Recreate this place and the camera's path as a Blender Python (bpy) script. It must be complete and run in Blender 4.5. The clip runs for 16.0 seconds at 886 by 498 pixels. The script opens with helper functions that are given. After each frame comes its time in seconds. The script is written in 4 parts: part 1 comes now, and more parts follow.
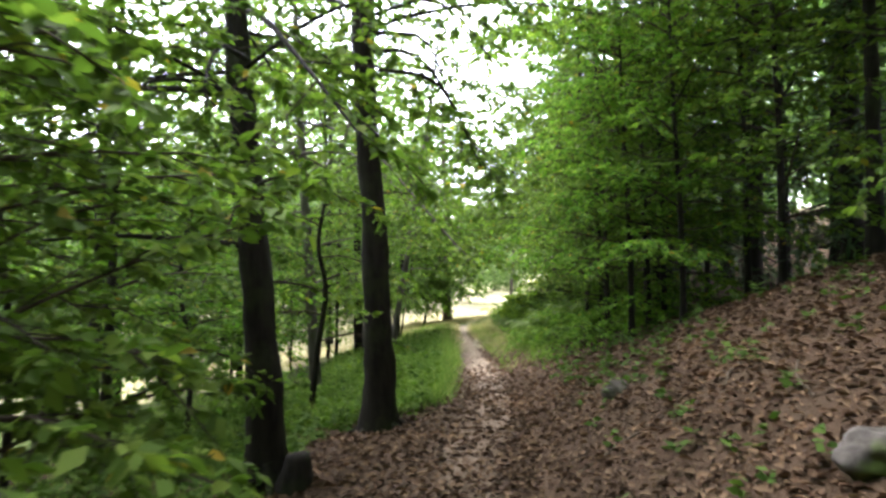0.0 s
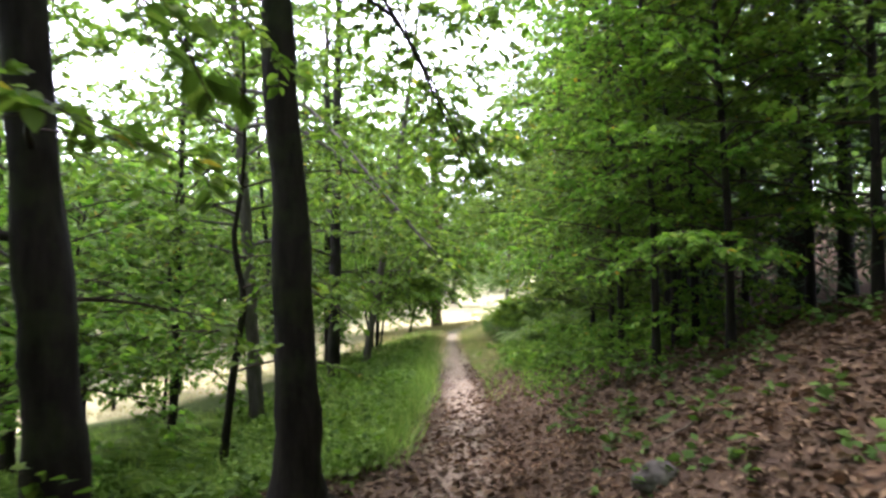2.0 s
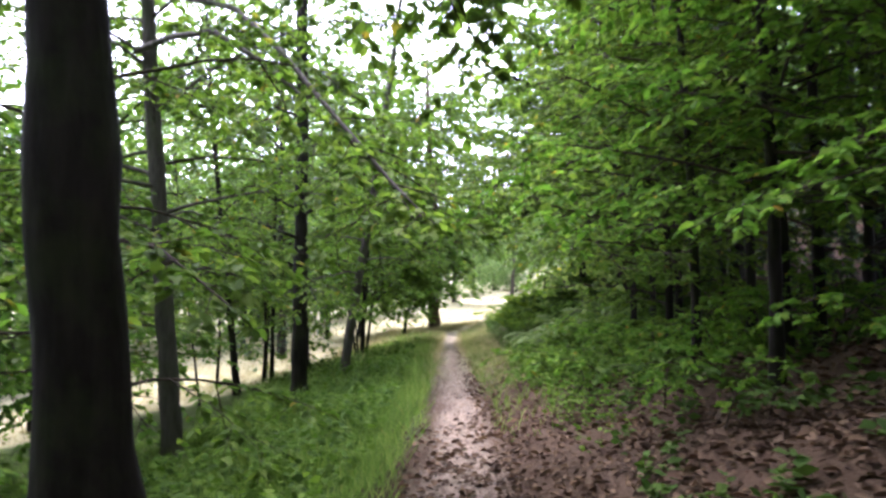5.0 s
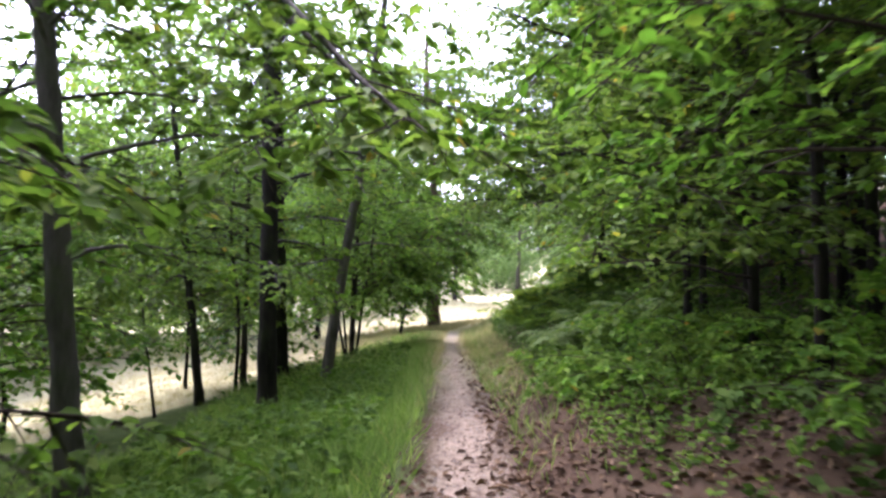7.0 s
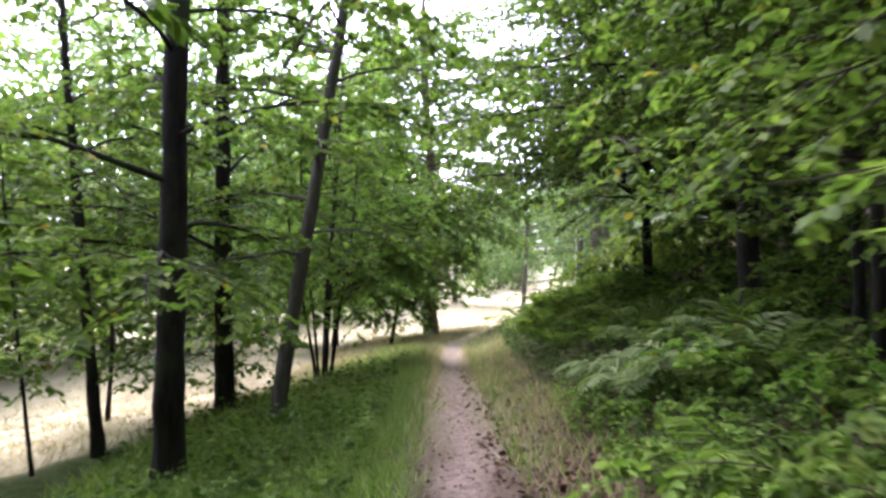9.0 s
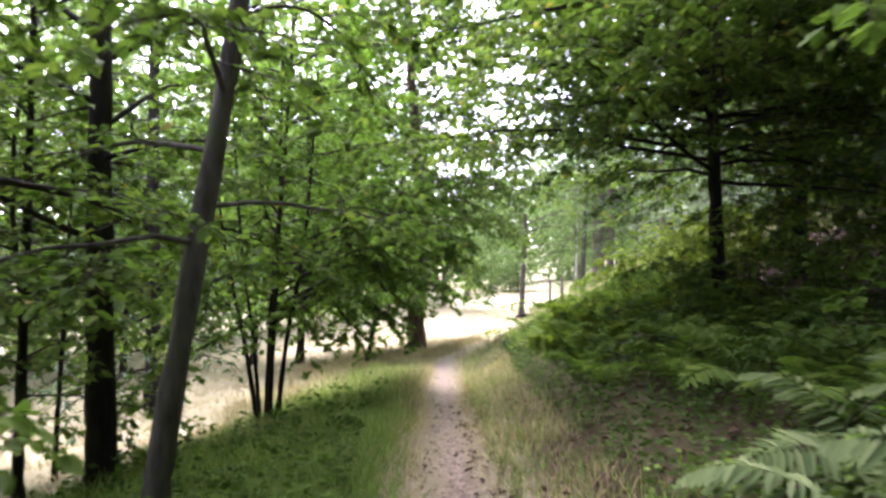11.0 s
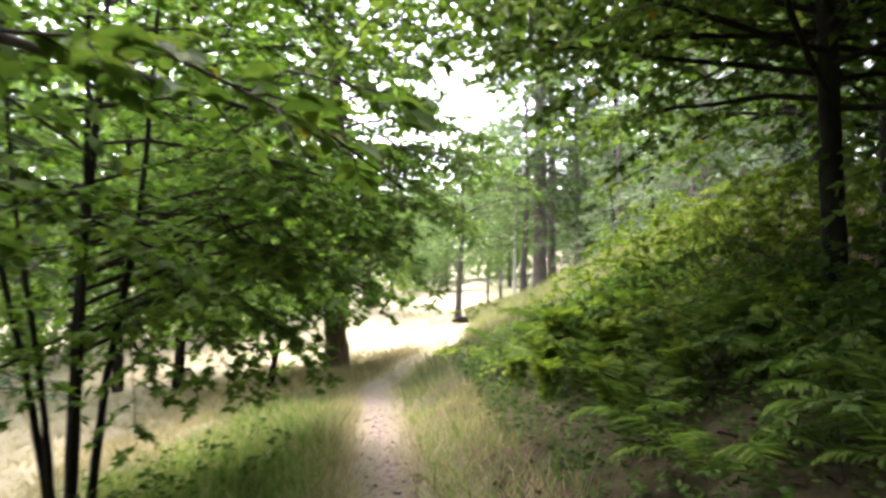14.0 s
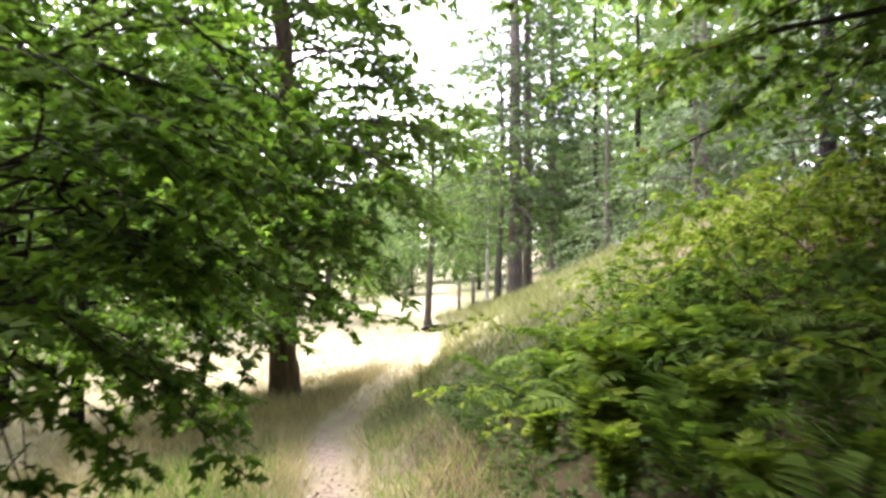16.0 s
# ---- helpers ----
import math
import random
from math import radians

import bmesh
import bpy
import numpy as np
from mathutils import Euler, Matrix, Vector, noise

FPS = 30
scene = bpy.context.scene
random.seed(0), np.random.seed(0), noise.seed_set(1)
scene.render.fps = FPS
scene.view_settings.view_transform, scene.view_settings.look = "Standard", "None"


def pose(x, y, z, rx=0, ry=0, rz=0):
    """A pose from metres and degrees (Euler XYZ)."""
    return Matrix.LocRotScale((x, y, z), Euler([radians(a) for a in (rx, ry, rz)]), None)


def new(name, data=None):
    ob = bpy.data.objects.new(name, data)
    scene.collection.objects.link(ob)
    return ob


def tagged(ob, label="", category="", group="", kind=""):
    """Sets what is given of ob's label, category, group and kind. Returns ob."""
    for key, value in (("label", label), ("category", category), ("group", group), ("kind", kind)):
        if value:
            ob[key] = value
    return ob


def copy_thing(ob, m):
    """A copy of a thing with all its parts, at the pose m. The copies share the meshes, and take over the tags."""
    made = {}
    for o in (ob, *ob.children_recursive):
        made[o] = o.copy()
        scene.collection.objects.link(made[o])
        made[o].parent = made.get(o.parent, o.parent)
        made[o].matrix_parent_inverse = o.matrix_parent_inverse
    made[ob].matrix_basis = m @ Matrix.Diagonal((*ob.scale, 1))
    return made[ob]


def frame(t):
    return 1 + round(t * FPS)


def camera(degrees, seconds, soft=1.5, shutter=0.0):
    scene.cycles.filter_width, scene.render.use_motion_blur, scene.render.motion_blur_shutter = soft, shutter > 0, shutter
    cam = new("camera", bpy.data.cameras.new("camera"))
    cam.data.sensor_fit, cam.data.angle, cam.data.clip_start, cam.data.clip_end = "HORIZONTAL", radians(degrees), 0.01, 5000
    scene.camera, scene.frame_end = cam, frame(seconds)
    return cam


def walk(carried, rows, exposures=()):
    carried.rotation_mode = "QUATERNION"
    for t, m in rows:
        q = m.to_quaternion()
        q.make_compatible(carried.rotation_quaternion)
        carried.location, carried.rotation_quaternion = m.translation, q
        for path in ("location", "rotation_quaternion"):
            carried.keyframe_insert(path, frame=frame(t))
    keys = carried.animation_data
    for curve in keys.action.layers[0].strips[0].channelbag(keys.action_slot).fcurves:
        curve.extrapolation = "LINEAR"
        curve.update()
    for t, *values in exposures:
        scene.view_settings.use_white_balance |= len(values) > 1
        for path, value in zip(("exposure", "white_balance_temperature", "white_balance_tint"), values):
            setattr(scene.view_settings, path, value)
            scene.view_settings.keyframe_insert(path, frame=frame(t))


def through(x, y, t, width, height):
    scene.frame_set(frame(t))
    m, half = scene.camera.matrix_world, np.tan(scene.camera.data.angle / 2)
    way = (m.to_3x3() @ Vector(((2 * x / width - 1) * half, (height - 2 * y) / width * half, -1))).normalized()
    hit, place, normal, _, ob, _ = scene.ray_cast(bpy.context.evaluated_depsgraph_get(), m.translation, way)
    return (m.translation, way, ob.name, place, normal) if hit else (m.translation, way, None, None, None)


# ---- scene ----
cam = camera(64.8, 16.0, soft=2.8, shutter=0.6)
PATH = [
    (0.0, 0.000, 0.000, 1.750, 90.00, 0.00, 0.00),
    (0.5, 0.126, 0.585, 1.741, 90.00, 0.00, 0.00),
    (1.0, 0.234, 1.197, 1.741, 90.10, 0.00, 0.00),
    (1.5, 0.315, 1.800, 1.732, 90.00, 0.10, 0.00),
    (2.0, 0.378, 2.385, 1.723, 90.00, 0.00, -0.10),
    (2.5, 0.432, 2.943, 1.714, 90.00, 0.00, -0.10),
    (3.0, 0.477, 3.492, 1.705, 90.00, 0.00, 0.00),
    (3.5, 0.495, 4.023, 1.687, 90.10, 0.00, 0.00),
    (6.0, 0.504, 5.985, 1.183, 90.10, 0.30, 0.10),
    (6.5, 0.504, 6.489, 1.147, 90.10, 0.30, 0.10),
    (7.0, 0.504, 7.146, 1.138, 90.10, 0.20, 0.10),
    (7.5, 0.504, 7.857, 1.111, 90.10, 0.20, 0.10),
    (8.0, 0.504, 8.595, 1.093, 90.10, 0.10, 0.10),
    (10.5, 0.500, 12.552, 0.944, 90.00, 0.00, -0.40),
    (11.0, 0.487, 13.217, 0.931, 90.10, 0.00, -1.00),
    (11.5, 0.474, 13.800, 0.835, 90.10, 0.10, -1.00),
    (12.0, 0.462, 14.344, 0.796, 90.10, 0.10, -1.00),
    (12.5, 0.436, 14.920, 0.784, 90.10, 0.10, -1.10),
    (13.0, 0.423, 15.464, 0.771, 90.10, 0.10, -1.80),
    (13.5, 0.417, 15.956, 0.758, 90.10, 0.00, -3.70),
    (14.0, 0.423, 16.475, 0.745, 90.10, 0.10, -7.50),
    (14.5, 0.442, 17.006, 0.739, 90.10, 0.00, -10.20),
    (15.0, 0.462, 17.524, 0.726, 90.20, 0.00, -10.50),
    (15.5, 0.506, 18.075, 0.720, 90.20, -0.10, -10.50),
    (16.0, 0.551, 18.657, 0.707, 90.20, -0.10, -10.60),
]
walk(cam, [(t, pose(*p)) for t, *p in PATH], exposures=[(0.0, 3.75, 6200, 16), (3.5, 3.74, 5800, 30), (6.0, 3.59, 5700, 31), (8.0, 3.53, 5700, 37), (10.5, 3.70, 5800, 41), (12.0, 3.78, 6000, 36), (13.5, 3.73, 6130, 33), (16.0, 3.57, 6250, 31)])

# ---- light: a bright, thinly overcast sky ----
SUN_ELEVATION, SUN_AZIMUTH = radians(62), radians(-40)
world = bpy.data.worlds.new("sky")
scene.world = world
world.use_nodes = True
wn, wl = world.node_tree.nodes, world.node_tree.links
sky = wn.new("ShaderNodeTexSky")
sky.sky_type, sky.sun_disc = "NISHITA", False
sky.sun_elevation, sky.sun_rotation = SUN_ELEVATION, SUN_AZIMUTH
sky.air_density, sky.dust_density, sky.ozone_density = 1.0, 2.0, 1.0
hs = wn.new("ShaderNodeHueSaturation")
hs.inputs["Saturation"].default_value = 0.3
wl.new(sky.outputs[0], hs.inputs["Color"])
wl.new(hs.outputs[0], wn["Background"].inputs["Color"])
wn["Background"].inputs["Strength"].default_value = 0.15
sun_data = bpy.data.lights.new("sun", "SUN")
sun_data.energy, sun_data.angle, sun_data.color = 0.8, radians(35), (1.0, 0.95, 0.86)
sun = new("sun", sun_data)
to_sun = Vector((math.sin(SUN_AZIMUTH) * math.cos(SUN_ELEVATION), math.cos(SUN_AZIMUTH) * math.cos(SUN_ELEVATION), math.sin(SUN_ELEVATION)))
sun.rotation_mode = "QUATERNION"
sun.rotation_quaternion = to_sun.to_track_quat("Z", "Y")
rng = np.random.default_rng(7)


# ---- materials ----
def mat(name, rough=0.8):
    m = bpy.data.materials.new(name)
    m.use_nodes = True
    nt = m.node_tree
    b = nt.nodes["Principled BSDF"]
    b.inputs["Roughness"].default_value = rough
    return m, nt, b


def node(nt, kind, **values):
    n = nt.nodes.new("ShaderNode" + kind)
    for k, v in values.items():
        n.inputs[k.replace("_", " ")].default_value = v
    return n


def ramp(nt, fac, stops):
    r = nt.nodes.new("ShaderNodeValToRGB")
    while len(r.color_ramp.elements) < len(stops):
        r.color_ramp.elements.new(0.5)
    for e, (p, c) in zip(r.color_ramp.elements, stops):
        e.position, e.color = p, (*c, 1)
    nt.links.new(fac, r.inputs[0])
    return r.outputs[0]


def mixed(nt, fac, a, b, mode="MIX"):
    m = nt.nodes.new("ShaderNodeMix")
    m.data_type, m.blend_type = "RGBA", mode
    for sock, v in ((m.inputs["Factor"], fac), (m.inputs["A"], a), (m.inputs["B"], b)):
        if isinstance(v, (int, float)):
            sock.default_value = v
        elif isinstance(v, tuple):
            sock.default_value = (*v, 1)
        else:
            nt.links.new(v, sock)
    return m.outputs["Result"]


def noisy(nt, scale, detail=5.0, stretch=(1, 1, 1)):
    c = nt.nodes.new("ShaderNodeTexCoord")
    mp = nt.nodes.new("ShaderNodeMapping")
    mp.inputs["Scale"].default_value = stretch
    n = node(nt, "TexNoise", Scale=scale, Detail=detail, Roughness=0.6)
    nt.links.new(c.outputs["Object"], mp.inputs[0])
    nt.links.new(mp.outputs[0], n.inputs["Vector"])
    return n.outputs[0]


def bumped(nt, b, height, strength, distance):
    n = node(nt, "Bump", Strength=strength, Distance=distance)
    nt.links.new(height, n.inputs["Height"])
    nt.links.new(n.outputs[0], b.inputs["Normal"])


def leaf_material(name, dark, mid, light, rare=None, through=0.5, rough=0.65, patch=0.7, tint_to=(1.02, 1.2, 0.62), gloss=0.1):
    """Foliage: each leaf takes its own tone, wider patches drift, light passes through."""
    m, nt, b = mat(name, rough)
    b.inputs["Specular IOR Level"].default_value = gloss
    g = nt.nodes.new("ShaderNodeNewGeometry")
    stops = [(0.0, dark), (0.5, mid), (0.9 if rare else 1.0, light)]
    if rare:
        stops += [(0.985, light), (1.0, rare)]
    col = ramp(nt, g.outputs["Random Per Island"], stops)
    pn = ramp(nt, noisy(nt, patch, 2.0), [(0.3, (0.7, 0.74, 0.7)), (0.7, (1.15, 1.12, 0.95))])
    col = mixed(nt, 1.0, col, pn, "MULTIPLY")
    nt.links.new(col, b.inputs["Base Color"])
    t = nt.nodes.new("ShaderNodeBsdfTranslucent")
    tint = mixed(nt, 1.0, col, tint_to, "MULTIPLY")
    nt.links.new(tint, t.inputs["Color"])
    mx = nt.nodes.new("ShaderNodeMixShader")
    mx.inputs[0].default_value = through
    nt.links.new(b.outputs[0], mx.inputs[1])
    nt.links.new(t.outputs[0], mx.inputs[2])
    nt.links.new(mx.outputs[0], nt.nodes["Material Output"].inputs["Surface"])
    return m


def bark_material(name, dark, light, moss=0.3, mosscol=(0.05, 0.075, 0.02), scale=14.0):
    m, nt, b = mat(name, 0.9)
    b.inputs["Specular IOR Level"].default_value = 0.12
    grain = noisy(nt, scale, 6.0, (1, 1, 0.22))
    col = ramp(nt, grain, [(0.3, dark), (0.7, light)])
    patches = ramp(nt, noisy(nt, 2.2, 5.0), [(0.5, (0, 0, 0)), (0.68, (moss, moss, moss))])
    col = mixed(nt, patches, col, mosscol)
    nt.links.new(col, b.inputs["Base Color"])
    bumped(nt, b, grain, 0.7, 0.02)
    return m


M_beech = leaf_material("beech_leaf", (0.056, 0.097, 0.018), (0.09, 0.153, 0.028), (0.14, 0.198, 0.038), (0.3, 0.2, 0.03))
# Lit version of the beech leaf: light from the meadow put into the colour.
M_lit_young = leaf_material("lit_young_leaf", (0.07, 0.14, 0.021), (0.11, 0.225, 0.032), (0.185, 0.29, 0.048), (0.34, 0.2, 0.03))
M_maple = leaf_material("maple_leaf", (0.072, 0.135, 0.021), (0.113, 0.203, 0.03), (0.172, 0.258, 0.042))
M_chestnut = leaf_material("chestnut_leaf", (0.060, 0.105, 0.025), (0.096, 0.160, 0.037), (0.144, 0.200, 0.046))
# Sunlight put into the bramble's leaf colour; the darker brambles take M_herb.
M_bramble = leaf_material("sunlit_bramble_leaf", (0.09, 0.15, 0.02), (0.16, 0.23, 0.03), (0.25, 0.3, 0.045), (0.3, 0.16, 0.04))
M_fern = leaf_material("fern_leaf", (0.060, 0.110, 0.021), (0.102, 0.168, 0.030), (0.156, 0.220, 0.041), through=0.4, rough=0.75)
# Lit copy of the fern leaf: sunshine on the upright ferns, done in colour.
M_sunny_fern = leaf_material("sunny_fern_leaf", (0.11, 0.17, 0.02), (0.17, 0.24, 0.03), (0.24, 0.3, 0.045), through=0.45, rough=0.7)
# Paler, greyer fern leaf: the sky's sheen on the big fronds, put into colour.
M_pale_fern = leaf_material("sky_sheen_fern_leaf", (0.1, 0.15, 0.06), (0.15, 0.205, 0.085), (0.21, 0.26, 0.12), through=0.35, rough=0.75)
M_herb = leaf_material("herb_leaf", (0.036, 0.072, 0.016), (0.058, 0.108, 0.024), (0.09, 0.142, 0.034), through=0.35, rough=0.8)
M_nettle = leaf_material("nettle_leaf", (0.06, 0.115, 0.018), (0.1, 0.18, 0.028), (0.15, 0.23, 0.04), through=0.4, rough=0.7)
M_needle = leaf_material("needle", (0.03, 0.06, 0.028), (0.05, 0.09, 0.04), (0.075, 0.12, 0.055), through=0.15)
# Larch needles are lightened too, for the haze of distance.
M_larch = leaf_material("larch_needle", (0.08, 0.13, 0.065), (0.12, 0.18, 0.09), (0.17, 0.23, 0.12), through=0.4, rough=0.7)
M_silver = leaf_material("silvery_needle", (0.10, 0.15, 0.085), (0.15, 0.205, 0.125), (0.21, 0.27, 0.18), through=0.3, rough=0.6)
# Bright haze over the distance is put into this paler, greyer leaf colour.
M_hazy = leaf_material("hazy_leaf", (0.08, 0.14, 0.05), (0.13, 0.2, 0.075), (0.19, 0.26, 0.11), through=0.4, rough=0.7)
M_grass = leaf_material("green_grass", (0.11, 0.18, 0.045), (0.175, 0.27, 0.072), (0.27, 0.345, 0.12), (0.4, 0.35, 0.18), through=0.4, rough=0.55)
M_straw = leaf_material("dry_grass", (0.3, 0.275, 0.13), (0.43, 0.385, 0.21), (0.54, 0.48, 0.3), through=0.35, rough=0.6, tint_to=(1.0, 1.0, 0.9))
M_pale = leaf_material("pale_bank_grass", (0.14, 0.16, 0.075), (0.22, 0.225, 0.12), (0.3, 0.29, 0.18), through=0.35, rough=0.6)
M_litter = leaf_material("fallen_leaf", (0.034, 0.019, 0.012), (0.074, 0.044, 0.029), (0.155, 0.103, 0.07), through=0.1, rough=0.7, tint_to=(1.1, 1.0, 0.8))
# Far darker than real beech bark: the backlit shade is put into the colour.
M_bark = bark_material("backlit_bark", (0.009, 0.008, 0.007), (0.025, 0.021, 0.018))
M_grey_bark = bark_material("grey_bark", (0.04, 0.036, 0.03), (0.11, 0.1, 0.085), 0.5)
M_red_bark = bark_material("reddish_bark", (0.06, 0.045, 0.034), (0.16, 0.115, 0.085), 0.9, (0.1, 0.11, 0.075))
M_larch_bark = bark_material("larch_bark", (0.09, 0.075, 0.065), (0.2, 0.17, 0.15), 0.1)
M_twig = bark_material("twig_bark", (0.02, 0.016, 0.012), (0.055, 0.042, 0.03), 0.1, scale=30.0)

# ground: dirt path, leaf litter, green verge and dry meadow by painted weights of cover
M_ground, gt, gb = mat("forest_ground", 0.95)
gb.inputs["Specular IOR Level"].default_value = 0.1


def cover(name):
    a = gt.nodes.new("ShaderNodeAttribute")
    a.attribute_name = name
    return a.outputs["Fac"]


g_fine, g_mid, g_big = noisy(gt, 60.0, 8.0), noisy(gt, 9.0, 6.0), noisy(gt, 1.3, 4.0)
c_litter = mixed(gt, g_big, ramp(gt, g_fine, [(0.3, (0.036, 0.02, 0.012)), (0.55, (0.072, 0.043, 0.027)), (0.75, (0.13, 0.085, 0.056))]), (0.055, 0.04, 0.025))
c_dirt = mixed(gt, ramp(gt, g_mid, [(0.35, (0.25, 0.25, 0.25)), (0.7, (0.75, 0.75, 0.75))]), ramp(gt, g_fine, [(0.3, (0.12, 0.09, 0.066)), (0.7, (0.39, 0.31, 0.24))]), (0.3, 0.238, 0.182))
c_green = ramp(gt, g_mid, [(0.3, (0.03, 0.05, 0.012)), (0.7, (0.075, 0.1, 0.028))])
c_lawn = mixed(gt, g_big, ramp(gt, g_mid, [(0.3, (0.3, 0.285, 0.145)), (0.7, (0.42, 0.385, 0.235))]), (0.37, 0.34, 0.2))
worn = ramp(gt, noisy(gt, 17.0, 7.0), [(0.38, (0.5, 0.46, 0.43)), (0.52, (1.0, 1.0, 1.0)), (0.7, (1.2, 1.18, 1.16))])
c_dirt = mixed(gt, 1.0, c_dirt, worn, "MULTIPLY")
col = mixed(gt, cover("green"), c_litter, c_green)
col = mixed(gt, cover("lawn"), col, c_lawn)
col = mixed(gt, cover("dirt"), col, c_dirt)
gt.links.new(col, gb.inputs["Base Color"])
bumped(gt, gb, g_fine, 0.8, 0.03)


# ---- mesh helpers ----
def soup(name, verts, faces_flat, size, material, smooth=False):
    """A mesh from arrays: faces all have the same number of corners."""
    verts, faces_flat = np.asarray(verts, np.float32).reshape(-1, 3), np.asarray(faces_flat, np.int32).ravel()
    me = bpy.data.meshes.new(name)
    n = len(faces_flat) // size
    me.vertices.add(len(verts))
    me.vertices.foreach_set("co", verts.ravel())
    me.loops.add(len(faces_flat))
    me.loops.foreach_set("vertex_index", faces_flat)
    me.polygons.add(n)
    me.polygons.foreach_set("loop_start", np.arange(0, n * size, size, dtype=np.int32))
    if smooth:
        me.polygons.foreach_set("use_smooth", np.ones(n, bool))
    me.materials.append(material)
    me.update(calc_edges=True)
    return me


def part(name, me, parent=None, label=""):
    ob = new(name, me)
    ob.parent = parent
    if label:
        ob["label"] = label
    return ob


def unit(v):
    return v / np.maximum(np.linalg.norm(v, axis=-1, keepdims=True), 1e-9)


def spline(points, n):
    """A smooth line of n points through the given ones."""
    p = np.asarray(points, float)
    if len(p) == 2:
        return p[0] + np.linspace(0, 1, n)[:, None] * (p[1] - p[0])
    q = np.vstack([2 * p[0] - p[1], p, 2 * p[-1] - p[-2]])
    s = np.linspace(0, len(p) - 1.0001, n)
    i = s.astype(int)
    f = (s - i)[:, None]
    a, b, c, d = q[i], q[i + 1], q[i + 2], q[i + 3]
    return 0.5 * (2 * b + (c - a) * f + (2 * a - 5 * b + 4 * c - d) * f ** 2 + (3 * b - a - 3 * c + d) * f ** 3)


def tubes(name, lines, material, sides=6, rough=0.0):
    """One mesh of tapered tubes; lines: (points, radii)."""
    vs, fs, base = [], [], 0
    ang = np.arange(sides) * 2 * np.pi / sides
    for pts, rad in lines:
        pts, rad = np.asarray(pts, float), np.asarray(rad, float)
        n = len(pts)
        d = unit(np.gradient(pts, axis=0))
        ref = np.where(np.abs(d[:, 2:3]) > 0.8, [[1.0, 0, 0]], [[0, 0, 1.0]])
        u = unit(np.cross(d, ref))
        v = np.cross(d, u)
        r = rad[:, None] * (1 + rough * rng.normal(size=(n, sides)))
        ring = pts[:, None] + r[..., None] * (np.cos(ang)[None, :, None] * u[:, None] + np.sin(ang)[None, :, None] * v[:, None])
        vs.append(ring.reshape(-1, 3))
        i, j = np.meshgrid(np.arange(n - 1), np.arange(sides), indexing="ij")
        k = (j + 1) % sides
        fs.append(np.stack([i * sides + j, i * sides + k, (i + 1) * sides + k, (i + 1) * sides + j], -1).reshape(-1, 4) + base)
        base += n * sides
    return soup(name, np.vstack(vs), np.vstack(fs), 4, material, True)


def leaves(name, pos, way, normal, length, width, material, fine=True, fold=0.18, lobed=False):
    """One mesh of leaves: pos is the stalk end, way the leaf's direction."""
    pos, way = np.asarray(pos, float), unit(np.asarray(way, float))
    side = unit(np.cross(way, normal))
    nor = np.cross(side, way)
    L, W = np.asarray(length, float)[:, None], np.asarray(width, float)[:, None]
    n = len(pos)
    sag = -0.12 * L * nor
    if lobed:
        f1, f2, f3 = way * L * 0.18, way * L * 0.5, way * L * 0.42
        w1, w2, w3 = side * W * 0.34, side * W * 0.2, side * W * 0.72
        drop = nor * L * -0.1
        v = np.stack([pos, pos + f2 + w2, pos + way * L + sag, pos + f2 - w2,
                      pos + f1 + w1 * 1.3 + drop * 0.5, pos + f3 + w3 + drop, pos + f1 - w1 * 1.3 + drop * 0.5, pos + f3 - w3 + drop], 1)
        f = np.array([[0, 1, 2, 3], [0, 4, 5, 1], [0, 3, 7, 6]])[None] + (np.arange(n) * 8)[:, None, None]
    elif fine:
        a, b = way * L * 0.32, way * L * 0.7
        up = nor * W * fold
        v = np.stack([pos, pos + a + side * W * 0.5 + up, pos + b + side * W * 0.4 + up + sag * 0.5, pos + way * L + sag,
                      pos + b - side * W * 0.4 + up + sag * 0.5, pos + a - side * W * 0.5 + up], 1)
        f = np.array([[0, 1, 2, 3], [0, 3, 4, 5]])[None] + (np.arange(n) * 6)[:, None, None]
    else:
        v = np.stack([pos, pos + way * L * 0.45 + side * W * 0.5, pos + way * L + sag, pos + way * L * 0.45 - side * W * 0.5], 1)
        f = np.array([[0, 1, 2, 3]])[None] + (np.arange(n) * 4)[:, None, None]
    return soup(name, v.reshape(-1, 3), f.ravel(), 4, material)


# ---- the lie of the land ----
def g_line(y):
    return np.interp(y, [-60, 0, 4, 8, 12, 16, 20, 25.6, 30, 40, 60, 120, 400], [0.6, 0.05, 0.02, -0.06, -0.28, -0.55, -0.75, -1.06, -1.2, -1.4, -1.6, -2.2, -3])


def path_x(y):
    return np.interp(y, [-60, 0, 3, 6, 8, 12, 16, 21, 25.6, 27, 30, 36, 60, 400], [-2, -0.2, 0.0, 0.25, 0.55, 0.68, 0.68, 0.62, 0.74, 1.1, 2, 3.2, 6, 40])


def path_half(y):
    return np.interp(y, [0, 6, 10, 16, 24, 30], [0.62, 0.6, 0.48, 0.42, 0.42, 0.5])


